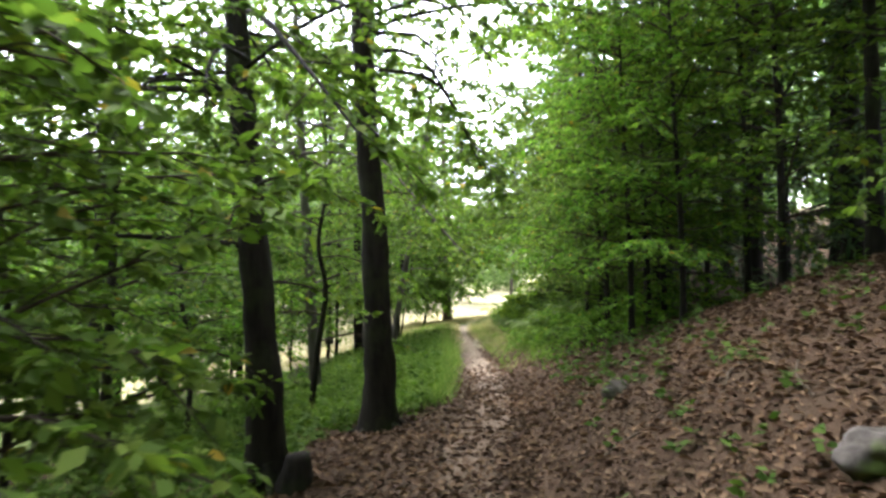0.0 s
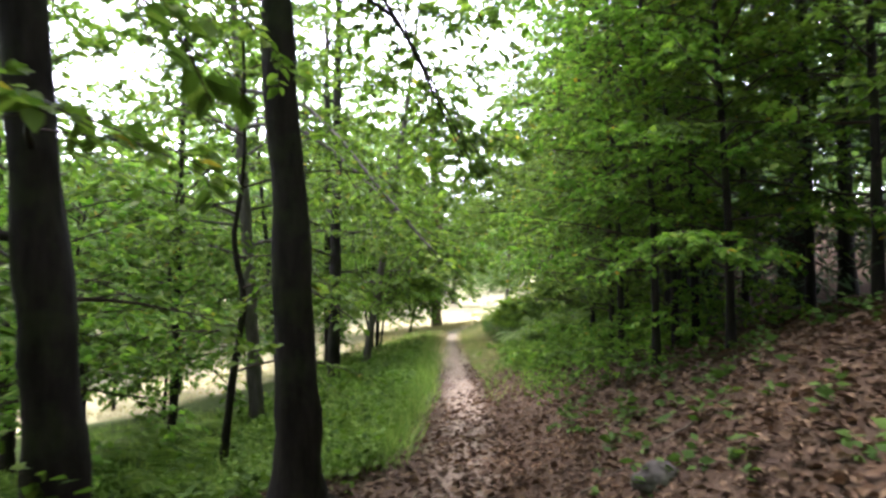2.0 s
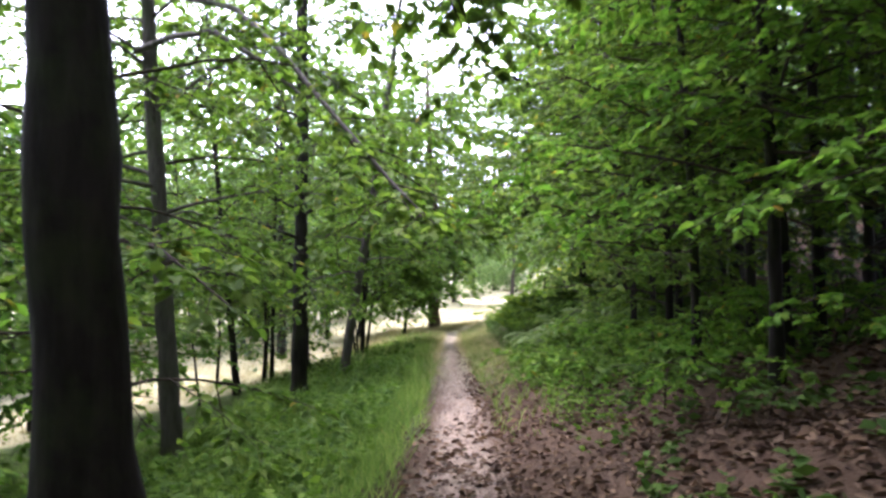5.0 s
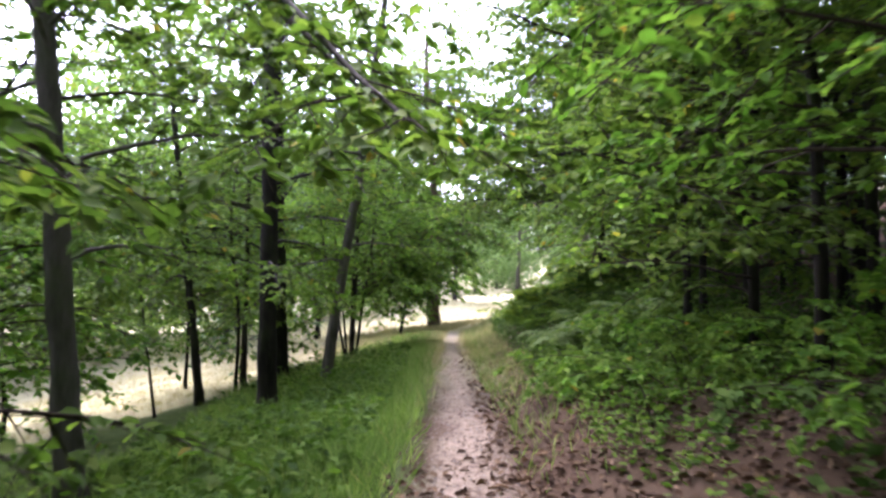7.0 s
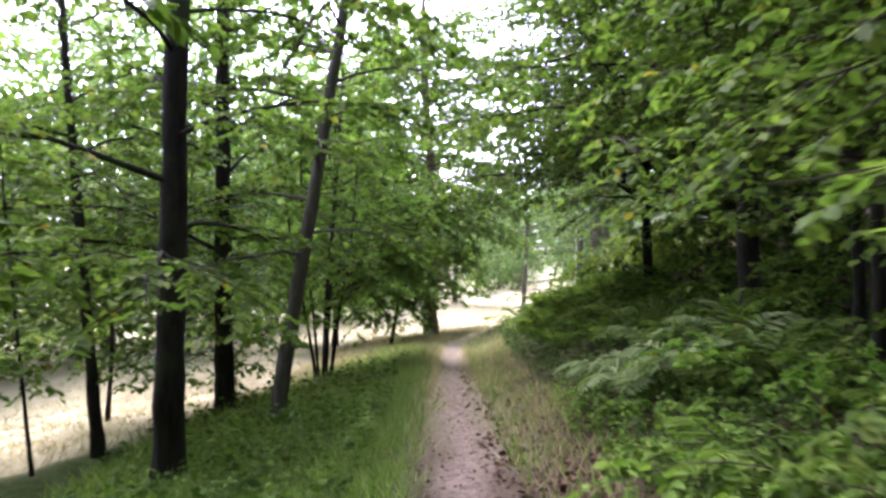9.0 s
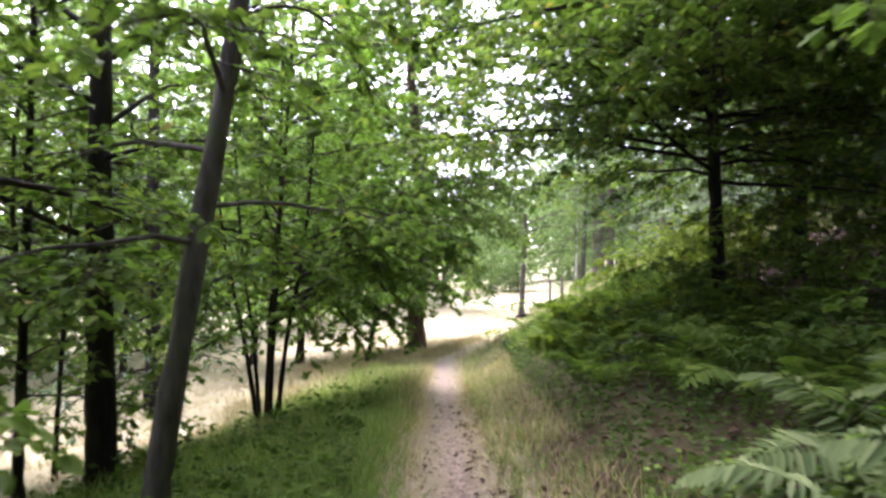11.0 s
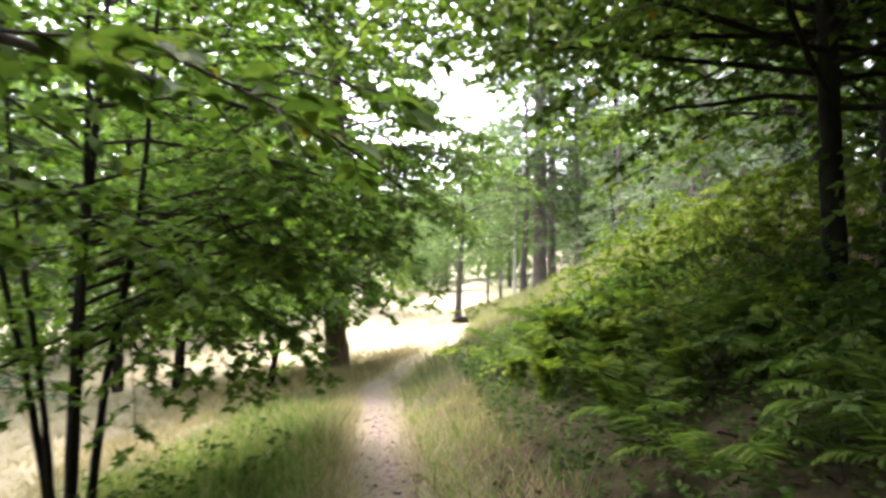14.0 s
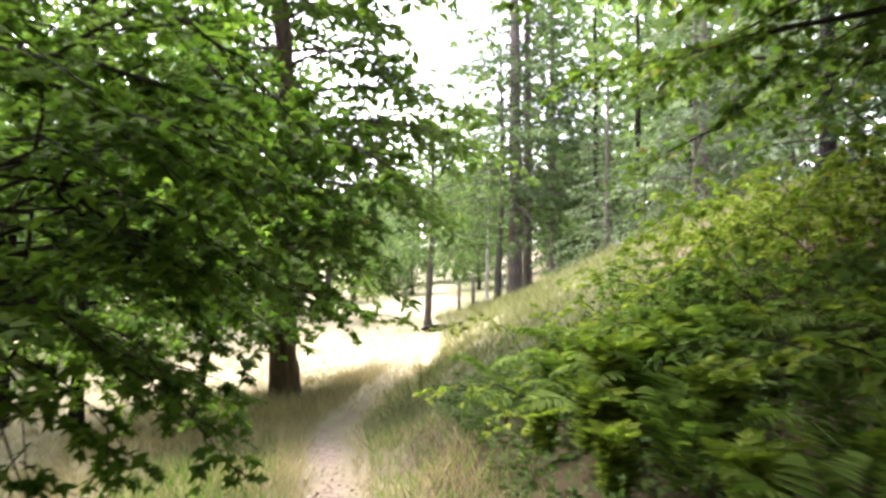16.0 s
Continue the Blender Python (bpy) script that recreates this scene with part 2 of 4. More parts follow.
def height(x, y, bumps=True):
    x, y = np.asarray(x, float), np.asarray(y, float)
    u, hw = x - path_x(y), path_half(y)
    left, right = np.maximum(-u - hw, 0), np.maximum(u - hw, 0)
    sl = np.interp(y, [-10, 6, 9, 12, 15, 18, 22, 27, 34], [0.2, 0.17, 0.22, 0.28, 0.26, 0.2, 0.22, 0.12, 0.08])
    z = g_line(y) - 2.0 * (1 - np.exp(-sl * left / 2.0))
    sr = np.interp(y, [-10, 6.5, 9, 12, 18, 22, 26, 29, 32, 36, 42, 60], [0.95, 0.9, 0.55, 0.36, 0.36, 0.42, 0.5, 0.6, 0.6, 0.4, 0.14, 0.12])
    hr = np.interp(y, [-10, 8, 14, 22, 30, 60], [2.6, 2.5, 2.6, 4.5, 7, 9])
    z = z + hr * (1 - np.exp(-sr * right / hr))
    z = z + 0.55 * np.exp(-((x + 0.6) / 2.2) ** 2 - ((y - 39) / 2.0) ** 2)
    if bumps:
        out = np.minimum(1, (left + right) * 1.6 + 0.25)
        z = z + out * (0.03 * np.sin(3.1 * x + 1.7 * y) + 0.025 * np.sin(5.3 * y - 2.2 * x + 1) + 0.02 * np.sin(8.7 * x + 3.0) * np.sin(7.1 * y))
    return z


def lawn_mask(x, y):
    """1 in the open meadow, 0 in the wood."""
    edge = np.interp(y, [10, 14, 16.7, 18.9, 20, 24, 25.6, 28, 400], [-40, -9, -4.6, -2.5, -1.95, -0.65, -0.4, 4, 60])
    return np.clip((edge - x) / 0.8, 0, 1) * np.clip((y - 12) / 2, 0, 1)


def axis_steps(lo, a, b, hi, fine):
    inner = np.arange(a, b + fine / 2, fine)
    out_hi = b + (hi - b) * np.linspace(0, 1, 36)[1:] ** 2.4
    out_lo = a - (a - lo) * np.linspace(0, 1, 36)[1:] ** 2.4
    return np.concatenate([out_lo[::-1], inner, out_hi])


gx, gy = axis_steps(-400, -7, 8, 400, 0.16), axis_steps(-300, 0, 30, 700, 0.16)
X, Y = np.meshgrid(gx, gy)
Z = height(X, Y)
ground_me = soup("ground", np.stack([X, Y, Z], -1).reshape(-1, 3),
                 (lambda i, j, w: np.stack([i * w + j, i * w + j + 1, (i + 1) * w + j + 1, (i + 1) * w + j], -1))(
                     *np.meshgrid(np.arange(len(gy) - 1), np.arange(len(gx) - 1), indexing="ij"), len(gx)), 4, M_ground, True)
U, HW = X - path_x(Y), path_half(Y)
wob = 0.1 * np.sin(2.3 * Y) + 0.08 * np.sin(5.1 * Y + X * 3)
lawn = lawn_mask(X, Y)
dirt_w = np.interp(Y, [0, 9, 12, 18, 21, 28, 31], [0.2, 0.22, 0.17, 0.1, 0.05, 0.05, 0.0])
dirt = np.clip((dirt_w + np.interp(Y, [10, 20], [0.12, 0.06]) - np.abs(U + wob * 0.3)) / np.interp(Y, [10, 20], [0.14, 0.1]), 0, 1) * np.interp(Y, [5, 9, 12, 26, 31], [0.3, 0.75, 0.9, 0.9, 0.0])
green = np.clip((-U - HW + 0.15 + wob) / 0.25, 0, 1) * np.clip((Y - 7.5) / 2, 0, 1) + np.clip((U - HW - 0.3 + wob) / 0.3, 0, 1) * np.clip((Y - 11) / 4, 0, 1) * np.clip(0.25 + (Y - 23) / 3, 0.25, 1) * np.clip((3.4 - U) / 0.8 + np.clip((Y - 24) / 3, 0, 5), 0, 1)
dry = np.clip((HW + 0.25 - np.abs(U)) / 0.2, 0, 1) * np.clip((Y - 14) / 6, 0, 0.55) + np.clip((Y - 25) / 2, 0, 1) * np.clip(1 - (U - HW - 0.6) / 1.2, 0.3, 1)
for key, arr in (("dirt", dirt), ("green", np.clip(green, 0, 1)), ("lawn", np.clip(np.maximum(lawn, dry), 0, 1))):
    at = ground_me.attributes.new(key, "FLOAT", "POINT")
    at.data.foreach_set("value", arr.astype(np.float32).ravel())
tagged(new("ground", ground_me), "brown leaf-strewn woodland floor and pale meadow with trodden path", "ground", kind="structure")


def open_way(p):
    """True where a point of a tree leaves the walker's way free."""
    x, y, z = p[:, 0], p[:, 1], p[:, 2]
    mid = np.interp(y, [0, 1.2, 2.4, 3.5, 26], [0, 0.23, 0.38, 0.46, 0.5])
    head = height(x, y, False) + np.interp(y, [3, 6, 8.5, 11, 13, 18.5, 21], [2.15, 1.65, 1.5, 1.5, 1.6, 1.6, 1.9])
    return ~((np.abs(x - mid) < np.interp(y, [10, 13, 19, 22], [0.6, 0.75, 0.75, 0.5])) & (z < head) & (y > -1) & (y < 20.4))


# ---- trees ----
def grow_spray(line, reach, gap, droop, leaf, per, flat=0.35):
    """Twigs alternating along a limb and leaves along the twigs. Returns twig lines and leaf arrays."""
    seg = np.linalg.norm(np.diff(line, axis=0), axis=1)
    total = seg.sum()
    n = max(3, int(total * 0.85 / gap))
    at = np.linspace(0.15, 1.0, n)
    cum = np.concatenate([[0], np.cumsum(seg)]) / total
    p0 = np.stack([np.interp(at, cum, line[:, k]) for k in range(3)], -1)
    d = unit(np.stack([np.interp(at, cum, np.gradient(line[:, k])) for k in range(3)], -1))
    side = unit(np.cross(d, [0, 0, 1.0]))
    s = np.where(np.arange(n) % 2, 1.0, -1.0)[:, None]
    way = unit(d * rng.uniform(0.5, 1.1, (n, 1)) + side * s + rng.normal(0, flat, (n, 3)) * [0.5, 0.5, 0.7])
    ln = reach * rng.uniform(0.55, 1.1, n) * np.interp(at, [0.15, 0.45, 1.0], [0.6, 1.0, 0.5])
    k = 3
    f = np.linspace(0, 1, k)
    pts = p0[:, None] + way[:, None] * (ln[:, None] * f)[..., None] + np.array([0, 0, -1.0]) * (droop * ln[:, None] * f ** 2)[..., None]
    m = max(2, int(reach / leaf * per))
    lf = rng.uniform(0.08, 1.0, (n, m))
    lp = p0[:, None] + way[:, None] * (ln[:, None] * lf)[..., None] + np.array([0, 0, -1.0]) * (droop * ln[:, None] * lf ** 2)[..., None]
    ls = unit(np.cross(way, [0, 0, 1.0]))[:, None] * np.where(rng.random((n, m)) < 0.5, 1, -1)[..., None]
    lw = unit(way[:, None] * rng.uniform(0.3, 1.0, (n, m, 1)) + ls + rng.normal(0, 0.3, (n, m, 3)) + [0, 0, -0.25])
    nn = unit(np.array([0, 0, 1.0]) + rng.normal(0, 0.42, (n, m, 3)))
    ll = leaf * rng.uniform(0.6, 1.15, (n, m))
    return pts, lp.reshape(-1, 3), lw.reshape(-1, 3), nn.reshape(-1, 3), ll.ravel()


def limb_line(p, way, length, rise, sag, n=7, wild=0.06):
    f = np.linspace(0, 1, n)[:, None]
    way = unit(np.array([way[0], way[1], 0.0]))
    line = p + way * length * f + np.array([0, 0, 1.0]) * (rise * length * f - sag * length * f ** 2)
    return line + np.cumsum(rng.normal(0, wild * length / n, (n, 3)), 0) * (f > 0)


def boughs(line, reach, spread):
    """Side boughs along a limb, and its own tip, as lines."""
    total = np.linalg.norm(np.diff(line, axis=0), axis=1).sum()
    n = max(2, int(total / spread))
    out = [line[len(line) // 2:]]
    for i, f in enumerate(np.linspace(0.22, 0.92, n)):
        s = f * (len(line) - 1)
        k = min(int(s), len(line) - 2)
        p = line[k] + (s - k) * (line[k + 1] - line[k])
        d = unit(line[k + 1] - line[k])
        side = unit(np.cross(d, [0, 0, 1.0])) * (1 if i % 2 else -1)
        way = unit(d * rng.uniform(0.4, 1.0) + side + [0, 0, rng.normal(0.05, 0.35)])
        ln = reach * rng.uniform(0.7, 1.25) * (1.15 - 0.6 * f)
        t = np.linspace(0, 1, 5)[:, None]
        out.append(p + way * ln * t + np.array([0, 0, -0.25]) * ln * t ** 2 + np.cumsum(rng.normal(0, 0.03 * ln, (5, 3)), 0) * (t > 0))
    return out


def tree(name, label, trunk, radius, bark, foliage, limbs, reach=0.95, gap=0.105, droop=0.25, leaf=None, per=2.4, spread=0.33,
         aspect=0.62, fine=True, category="tree", group="", fork=(), twig_sides=3, flat=0.35, flare=1.35, lobed=False, limb_sides=6, roots=0):
    """trunk: points from the foot up; limbs: lines of points; fork: more stems as (points, radius)."""
    root = new(name)
    leaf = leaf or (0.09 if fine else 0.11)
    foot = np.array(trunk[0], float)
    root.location = foot
    tagged(root, label, category, group)
    for pts, r in [(trunk, radius), *fork]:
        line = spline(pts, 30) - foot
        f = np.linspace(0, 1, 30)
        line[0, 2] -= 0.25
        line[1:-1, :2] += rng.normal(0, r * 0.04, (28, 2))
        part("trunk" if r == radius else "stem", tubes("trunk", [(line, r * (1 - 0.72 * f ** 1.3) * (1 + (flare - 1) * np.exp(-f * 22)) * (1 + 0.05 * np.sin(f * 37 + 9 * r) + 0.04 * np.sin(f * 71 + 50 * r)))], bark, 12 if r > 0.06 else 7, 0.03), root)
    for k in range(roots):
        a = k * 6.283 / roots + rng.uniform(-0.4, 0.4)
        r = radius * rng.uniform(1.7, 2.9) * np.linspace(0.3, 1, 6)
        xs, ys = r * math.cos(a) + rng.normal(0, 0.012, 6), r * math.sin(a) + rng.normal(0, 0.012, 6)
        zs = height(xs + foot[0], ys + foot[1]) - foot[2] + np.array([0.2, 0.1, 0.05, 0.025, 0.0, -0.05])
        part("root", tubes("root", [(np.stack([xs, ys, zs], -1), np.array([0.075, 0.075, 0.06, 0.045, 0.035, 0.02]))], bark, 7, 0.05), root)
    tw, P, W, N, L = [], [], [], [], []
    for i, line in enumerate(limbs):
        if not open_way(np.asarray(line)).all():
            continue
        line = np.asarray(line, float) - foot
        ln = np.linalg.norm(np.diff(line, axis=0), axis=1).sum()
        r0 = min(radius * 0.32, 0.007 + 0.008 * ln)
        part("limb", tubes("limb", [(line, np.linspace(r0, 0.004, len(line)))], bark if r0 > 0.02 else M_twig, limb_sides), root)
        size = min(1, 0.4 + ln * 0.3)
        for sub in boughs(line, reach * size, spread):
            sl = np.linalg.norm(np.diff(sub, axis=0), axis=1).sum()
            if not open_way(sub + foot).all():
                continue
            tw.append((sub[::2], np.linspace(0.007, 0.002, len(sub[::2]))))
            pts, lp, lw, nn, ll = grow_spray(sub, reach * 0.42, gap, droop, leaf, per, flat)
            tw += [(p[::2], (0.004, 0.0015)) for p in (pts if fine else pts[::2] if leaf < 0.15 else pts[::4])]
            P.append(lp), W.append(lw), N.append(nn), L.append(ll)
    if tw:
        tagged(part("twig_spray", tubes("twig_spray", tw, M_twig, twig_sides), root), kind="stuff")
        P, W, N, L = np.vstack(P), np.vstack(W), np.vstack(N), np.concatenate(L)
        ok = open_way(P + foot)
        P, W, N, L = P[ok], W[ok], N[ok], L[ok]
        tagged(part("crown", leaves("crown", P, W, N, L, L * aspect, foliage, fine, lobed=lobed), root), kind="stuff")
    return root


def ring_limbs(trunk, z0, z1, count, length, rise=0.3, sag=0.35, top=0.5, lean=None, seed=0):
    """Limbs all round a trunk between two heights above its foot; lean: (x, y) side that grows longer."""
    g = np.random.default_rng(seed)
    line = spline(trunk, 30)
    hs = line[:, 2] - line[0, 2]
    out = []
    a0 = g.uniform(0, 6.28)
    for i in range(count):
        f = (i + g.uniform(0.2, 0.8)) / count
        h = z0 + (z1 - z0) * f
        p = np.array([np.interp(h, hs, line[:, k]) for k in range(3)])
        a = a0 + i * 2.4 + g.uniform(-0.4, 0.4)
        way = np.array([math.cos(a), math.sin(a)])
        ln = length * (1 - (1 - top) * f) * g.uniform(0.75, 1.15)
        if lean is not None:
            ln *= 1 + 0.5 * float(way @ np.array(lean))
        out.append(limb_line(p, way, ln, rise * g.uniform(0.4, 1.4) + 0.4 * f + g.normal(0, 0.14), sag * g.uniform(0.7, 1.2)))
    return out


def foot(x, y):
    return (x, y, float(height(x, y)))


def up(x, y, *offsets):
    """Trunk points over a foot: offsets of (dx, dy, dz)."""
    f = foot(x, y)
    return [f] + [(f[0] + a, f[1] + b, f[2] + c) for a, b, c in offsets]


# two dark beeches beside the path
tr = up(-1.45, 5.75, (-0.03, 0, 1), (-0.12, 0, 2.2), (-0.28, 0.05, 4.2), (-0.4, 0.1, 8), (-0.3, 0.2, 13))
tree("beech_tree", "beech tree beside the leafy path, its bark coloured dark as backlit", tr, 0.155, M_bark, M_beech,
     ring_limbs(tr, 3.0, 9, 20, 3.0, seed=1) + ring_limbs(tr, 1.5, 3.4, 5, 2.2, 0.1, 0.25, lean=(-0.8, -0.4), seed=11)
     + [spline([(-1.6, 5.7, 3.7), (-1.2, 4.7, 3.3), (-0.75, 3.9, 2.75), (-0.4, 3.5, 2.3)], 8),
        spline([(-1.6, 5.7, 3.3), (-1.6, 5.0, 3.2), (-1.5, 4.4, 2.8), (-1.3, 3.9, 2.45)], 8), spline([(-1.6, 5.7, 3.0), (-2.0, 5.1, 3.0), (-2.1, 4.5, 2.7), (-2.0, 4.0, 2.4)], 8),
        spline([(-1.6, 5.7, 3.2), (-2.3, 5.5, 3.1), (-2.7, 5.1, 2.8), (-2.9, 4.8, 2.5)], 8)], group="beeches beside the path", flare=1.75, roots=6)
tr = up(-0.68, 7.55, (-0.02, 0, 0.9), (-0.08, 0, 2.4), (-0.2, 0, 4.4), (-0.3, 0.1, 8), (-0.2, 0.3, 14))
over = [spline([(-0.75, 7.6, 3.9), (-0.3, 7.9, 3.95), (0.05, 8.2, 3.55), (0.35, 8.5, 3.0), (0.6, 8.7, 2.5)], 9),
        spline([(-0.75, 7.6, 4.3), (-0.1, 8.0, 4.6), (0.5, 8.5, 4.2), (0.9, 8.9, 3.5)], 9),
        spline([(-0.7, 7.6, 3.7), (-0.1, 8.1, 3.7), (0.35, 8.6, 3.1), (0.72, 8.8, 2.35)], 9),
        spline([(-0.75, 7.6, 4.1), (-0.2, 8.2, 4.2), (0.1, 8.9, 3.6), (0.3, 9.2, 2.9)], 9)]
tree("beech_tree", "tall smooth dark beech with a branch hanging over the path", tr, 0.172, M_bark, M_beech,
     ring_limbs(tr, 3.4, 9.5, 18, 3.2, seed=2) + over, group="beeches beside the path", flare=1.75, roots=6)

# trees along the slope towards the meadow
tr = up(-1.73, 9.05, (0.12, 0, 1.0), (0.2, 0.05, 1.7), (0.1, 0.1, 2.3), (0.2, 0.1, 3.2), (0.1, 0.3, 5.5))
tree("young_tree", "thin crooked young beech on the grassy slope", tr, 0.042, M_bark, M_beech, ring_limbs(tr, 0.9, 5.2, 12, 1.6, seed=3), group="slope trees")
for k, (x, y, r, h, dx, label) in enumerate([
        (-2.22, 12.25, 0.11, 9, -0.5, "grey beech trunk leaning slightly above the meadow slope"),
        (-1.7, 15.8, 0.13, 10, 0.1, "straight dark beech at the wood's edge"),
        (-2.33, 19.25, 0.13, 10, -0.1, "straight tall beech standing by the meadow"),
        (-1.3, 17.7, 0.09, 9, 1.3, "grey beech leaning over towards the path"),
        (-3.2, 17.7, 0.07, 7, -0.6, "slender leaning tree at the meadow's edge"),
        (-4.1, 14.0, 0.07, 8, 0.2, "slender tree low on the slope"),
        (-2.9, 19.0, 0.05, 6, 0.1, "thin young tree by the meadow"),
        (-3.4, 20.5, 0.03, 5, 0.2, "thin sapling by the meadow"),
        (-3.8, 17.5, 0.024, 4.5, -0.5, "thin leaning sapling by the meadow"),
        (-4.8, 9.5, 0.1, 9, 0.3, "dark beech low on the wooded slope"),
        (-5.6, 12.0, 0.09, 9, -0.3, "dark beech deep in the wood"),
        (-3.4, 7.0, 0.06, 7, 0.2, "young beech in the shaded wood")]):
    tr = up(x, y, (dx * 0.12, 0, h * 0.12), (dx * 0.4, 0.05, h * 0.36), (dx * 0.75, 0.1, h * 0.7), (dx, 0.2, h))
    low = ring_limbs(tr, 1.7, min(h * 0.95, 8.0), int((12 + r * 95) * (0.75 if y < 16.5 and x > -5 else 1)), 1.2 + r * 11, lean=(-0.3, 0), seed=20 + k)
    if k in (0, 5, 9, 10):
        low += ring_limbs(tr, 2.4, 6.0, 14, 2.2, 0.15, 0.3, lean=(-0.2, -0.4), seed=60 + k)
    if k == 0:
        low += [spline([(-2.6, 12.25, 4.0), (-1.4, 11.6, 3.6), (-0.4, 10.5, 2.5), (0.15, 10.0, 1.85), (0.45, 9.6, 1.55)], 9),
                spline([(-2.6, 12.25, 3.4), (-1.5, 11.3, 3.3), (-0.5, 10.7, 2.5), (0.1, 10.3, 1.9), (0.3, 10.0, 1.6)], 9)]
    if k == 3:
        low += [spline([(-1.2, 17.7, 3.0), (-0.7, 16.9, 3.3), (-0.2, 15.9, 3.2), (0.1, 15.0, 2.7)], 9),
                spline([(-0.85, 17.7, 2.4), (-0.5, 18.0, 2.6), (-0.2, 18.1, 2.5), (0.0, 18.1, 2.2)], 9)]
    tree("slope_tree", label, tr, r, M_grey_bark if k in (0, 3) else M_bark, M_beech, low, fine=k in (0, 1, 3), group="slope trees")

# shaded understorey left of the path's beginning
for k, (x, y, h) in enumerate([(-2.0, 2.7, 3.6), (-2.7, 3.6, 4.5), (-3.3, 5.2, 5.0), (-2.3, 2.2, 4.0), (-4.2, 4.2, 6.0), (-4.6, 6.8, 6.5), (-3.1, 8.4, 3.2), (-5.8, 8.4, 7), (-3.9, 10.6, 3.5), (-4.9, 15.6, 2.6), (-6.4, 16.8, 4.5), (-3.7, 13.0, 4.2), (-4.9, 12.6, 5.0), (-5.4, 17.8, 4.6), (-7.0, 14.4, 5.5), (-3.2, 19.5, 4.6), (-4.5, 20.6, 4.4), (-7.4, 11.0, 6.0)]):
    tr = up(x, y, (0.05, 0.03, h * 0.3), (-0.1, 0.1, h * 0.65), (0.05, 0.2, h))
    # Lit leaf colour on the farther ones below y 15 stands for meadow light.
    tree("understorey_beech", "leafy young beech in the shade beside the path", tr, 0.035, M_bark, M_lit_young if k > 5 and y < 15 else M_beech,
         ring_limbs(tr, 0.95, h * 0.95, 27 if k in (0, 1, 3) else 18 if k < 11 else 30, 1.5, 0.2, 0.25, seed=50 + k), fine=k in (0, 1), limb_sides=5, group="understorey beeches")

# many-stemmed maple at the meadow's edge, and a smaller one behind it
tr = up(-1.4, 21.3, (0.03, 0, 0.8), (0.08, 0, 1.8), (0.2, 0.1, 3.4), (0.3, 0.2, 5.5))
f0 = foot(-1.4, 21.3)
stems = [([(f0[0] + a * 0.25, f0[1] + b, f0[2]), (f0[0] + a * 0.6, f0[1] + b, f0[2] + 1.0), (f0[0] + a * 1.2, f0[1] + b * 2, f0[2] + 2.3), (f0[0] + a * 1.6, f0[1] + b * 3, f0[2] + 4.2)], r)
         for a, b, r in ((-0.45, 0.05, 0.03), (-0.22, -0.08, 0.027), (0.35, 0.06, 0.034), (0.15, -0.1, 0.036))]
right_limbs = [spline([(f0[0], f0[1], f0[2] + h0), (f0[0] + 0.7, f0[1] + 0.7, f0[2] + h0 + 0.35), (f0[0] + ex * 0.7, f0[1] + ey * 0.7, f0[2] + ez + 0.35), (f0[0] + ex, f0[1] + ey, f0[2] + ez)], 9)
               for h0, ex, ey, ez in ((1.2, 1.3, 0.4, 1.3), (1.5, 1.6, 1.4, 1.5), (1.9, 1.5, 0.0, 2.1), (2.3, 1.8, 1.0, 2.6), (2.8, 1.7, -0.3, 3.3), (1.4, -1.3, -0.7, 0.5), (1.6, -0.2, -1.6, 1.5), (1.7, 0.6, 2.0, 1.2),
                                      (1.8, 1.83, 0.4, 2.1), (1.6, 1.7, 0.7, 1.75), (1.3, 1.46, 1.5, 1.0), (1.2, 1.08, 0.6, 1.0), (1.3, 0.6, -0.3, 1.15), (1.5, 1.1, 1.2, 1.25), (2.0, 1.4, 1.9, 2.0), (1.7, 1.9, 1.1, 2.2), (1.4, 0.9, 0.1, 1.3), (1.9, 1.3, 0.9, 1.7))]
tree("maple_shrub", "many-stemmed maple with drooping green branches by the meadow", tr, 0.045, M_bark, M_maple,
     right_limbs + ring_limbs(tr, 1.9, 5.4, 38, 2.1, 0.15, 0.3, seed=70), fork=stems, gap=0.1, reach=0.85, leaf=0.076, aspect=0.85, per=2.9, lobed=True)
tr = up(-0.75, 26.8, (0.2, -0.1, 1), (0.55, -0.2, 2), (0.7, -0.3, 3.6))
tree("maple_shrub", "bright green young maple beside the path", tr, 0.05, M_bark, M_lit_young,
     ring_limbs(tr, 1.3, 3.5, 50, 1.5, 0.1, 0.25, lean=(0.2, -0.2), seed=71), leaf=0.1, aspect=0.9, per=2.6, lobed=True)
for k, (x, y, h) in enumerate([(-2.2, 27.6, 6.5), (-3.4, 28.6, 7.2), (-6.2, 28.5, 6.0)]):
    tr = up(x, y, (0.05, 0, h * 0.2), (0.15, 0.1, h * 0.55), (0.1, 0.2, h))
    tree("maple_tree", "full green maple at the edge of the meadow", tr, 0.08, M_bark, M_maple, ring_limbs(tr, 1.2 if h < 7 else 2.2, h * 0.97, 42, 2.2, 0.15, 0.3, seed=75 + k), fine=False, leaf=0.12, aspect=0.75, group="meadow maples")

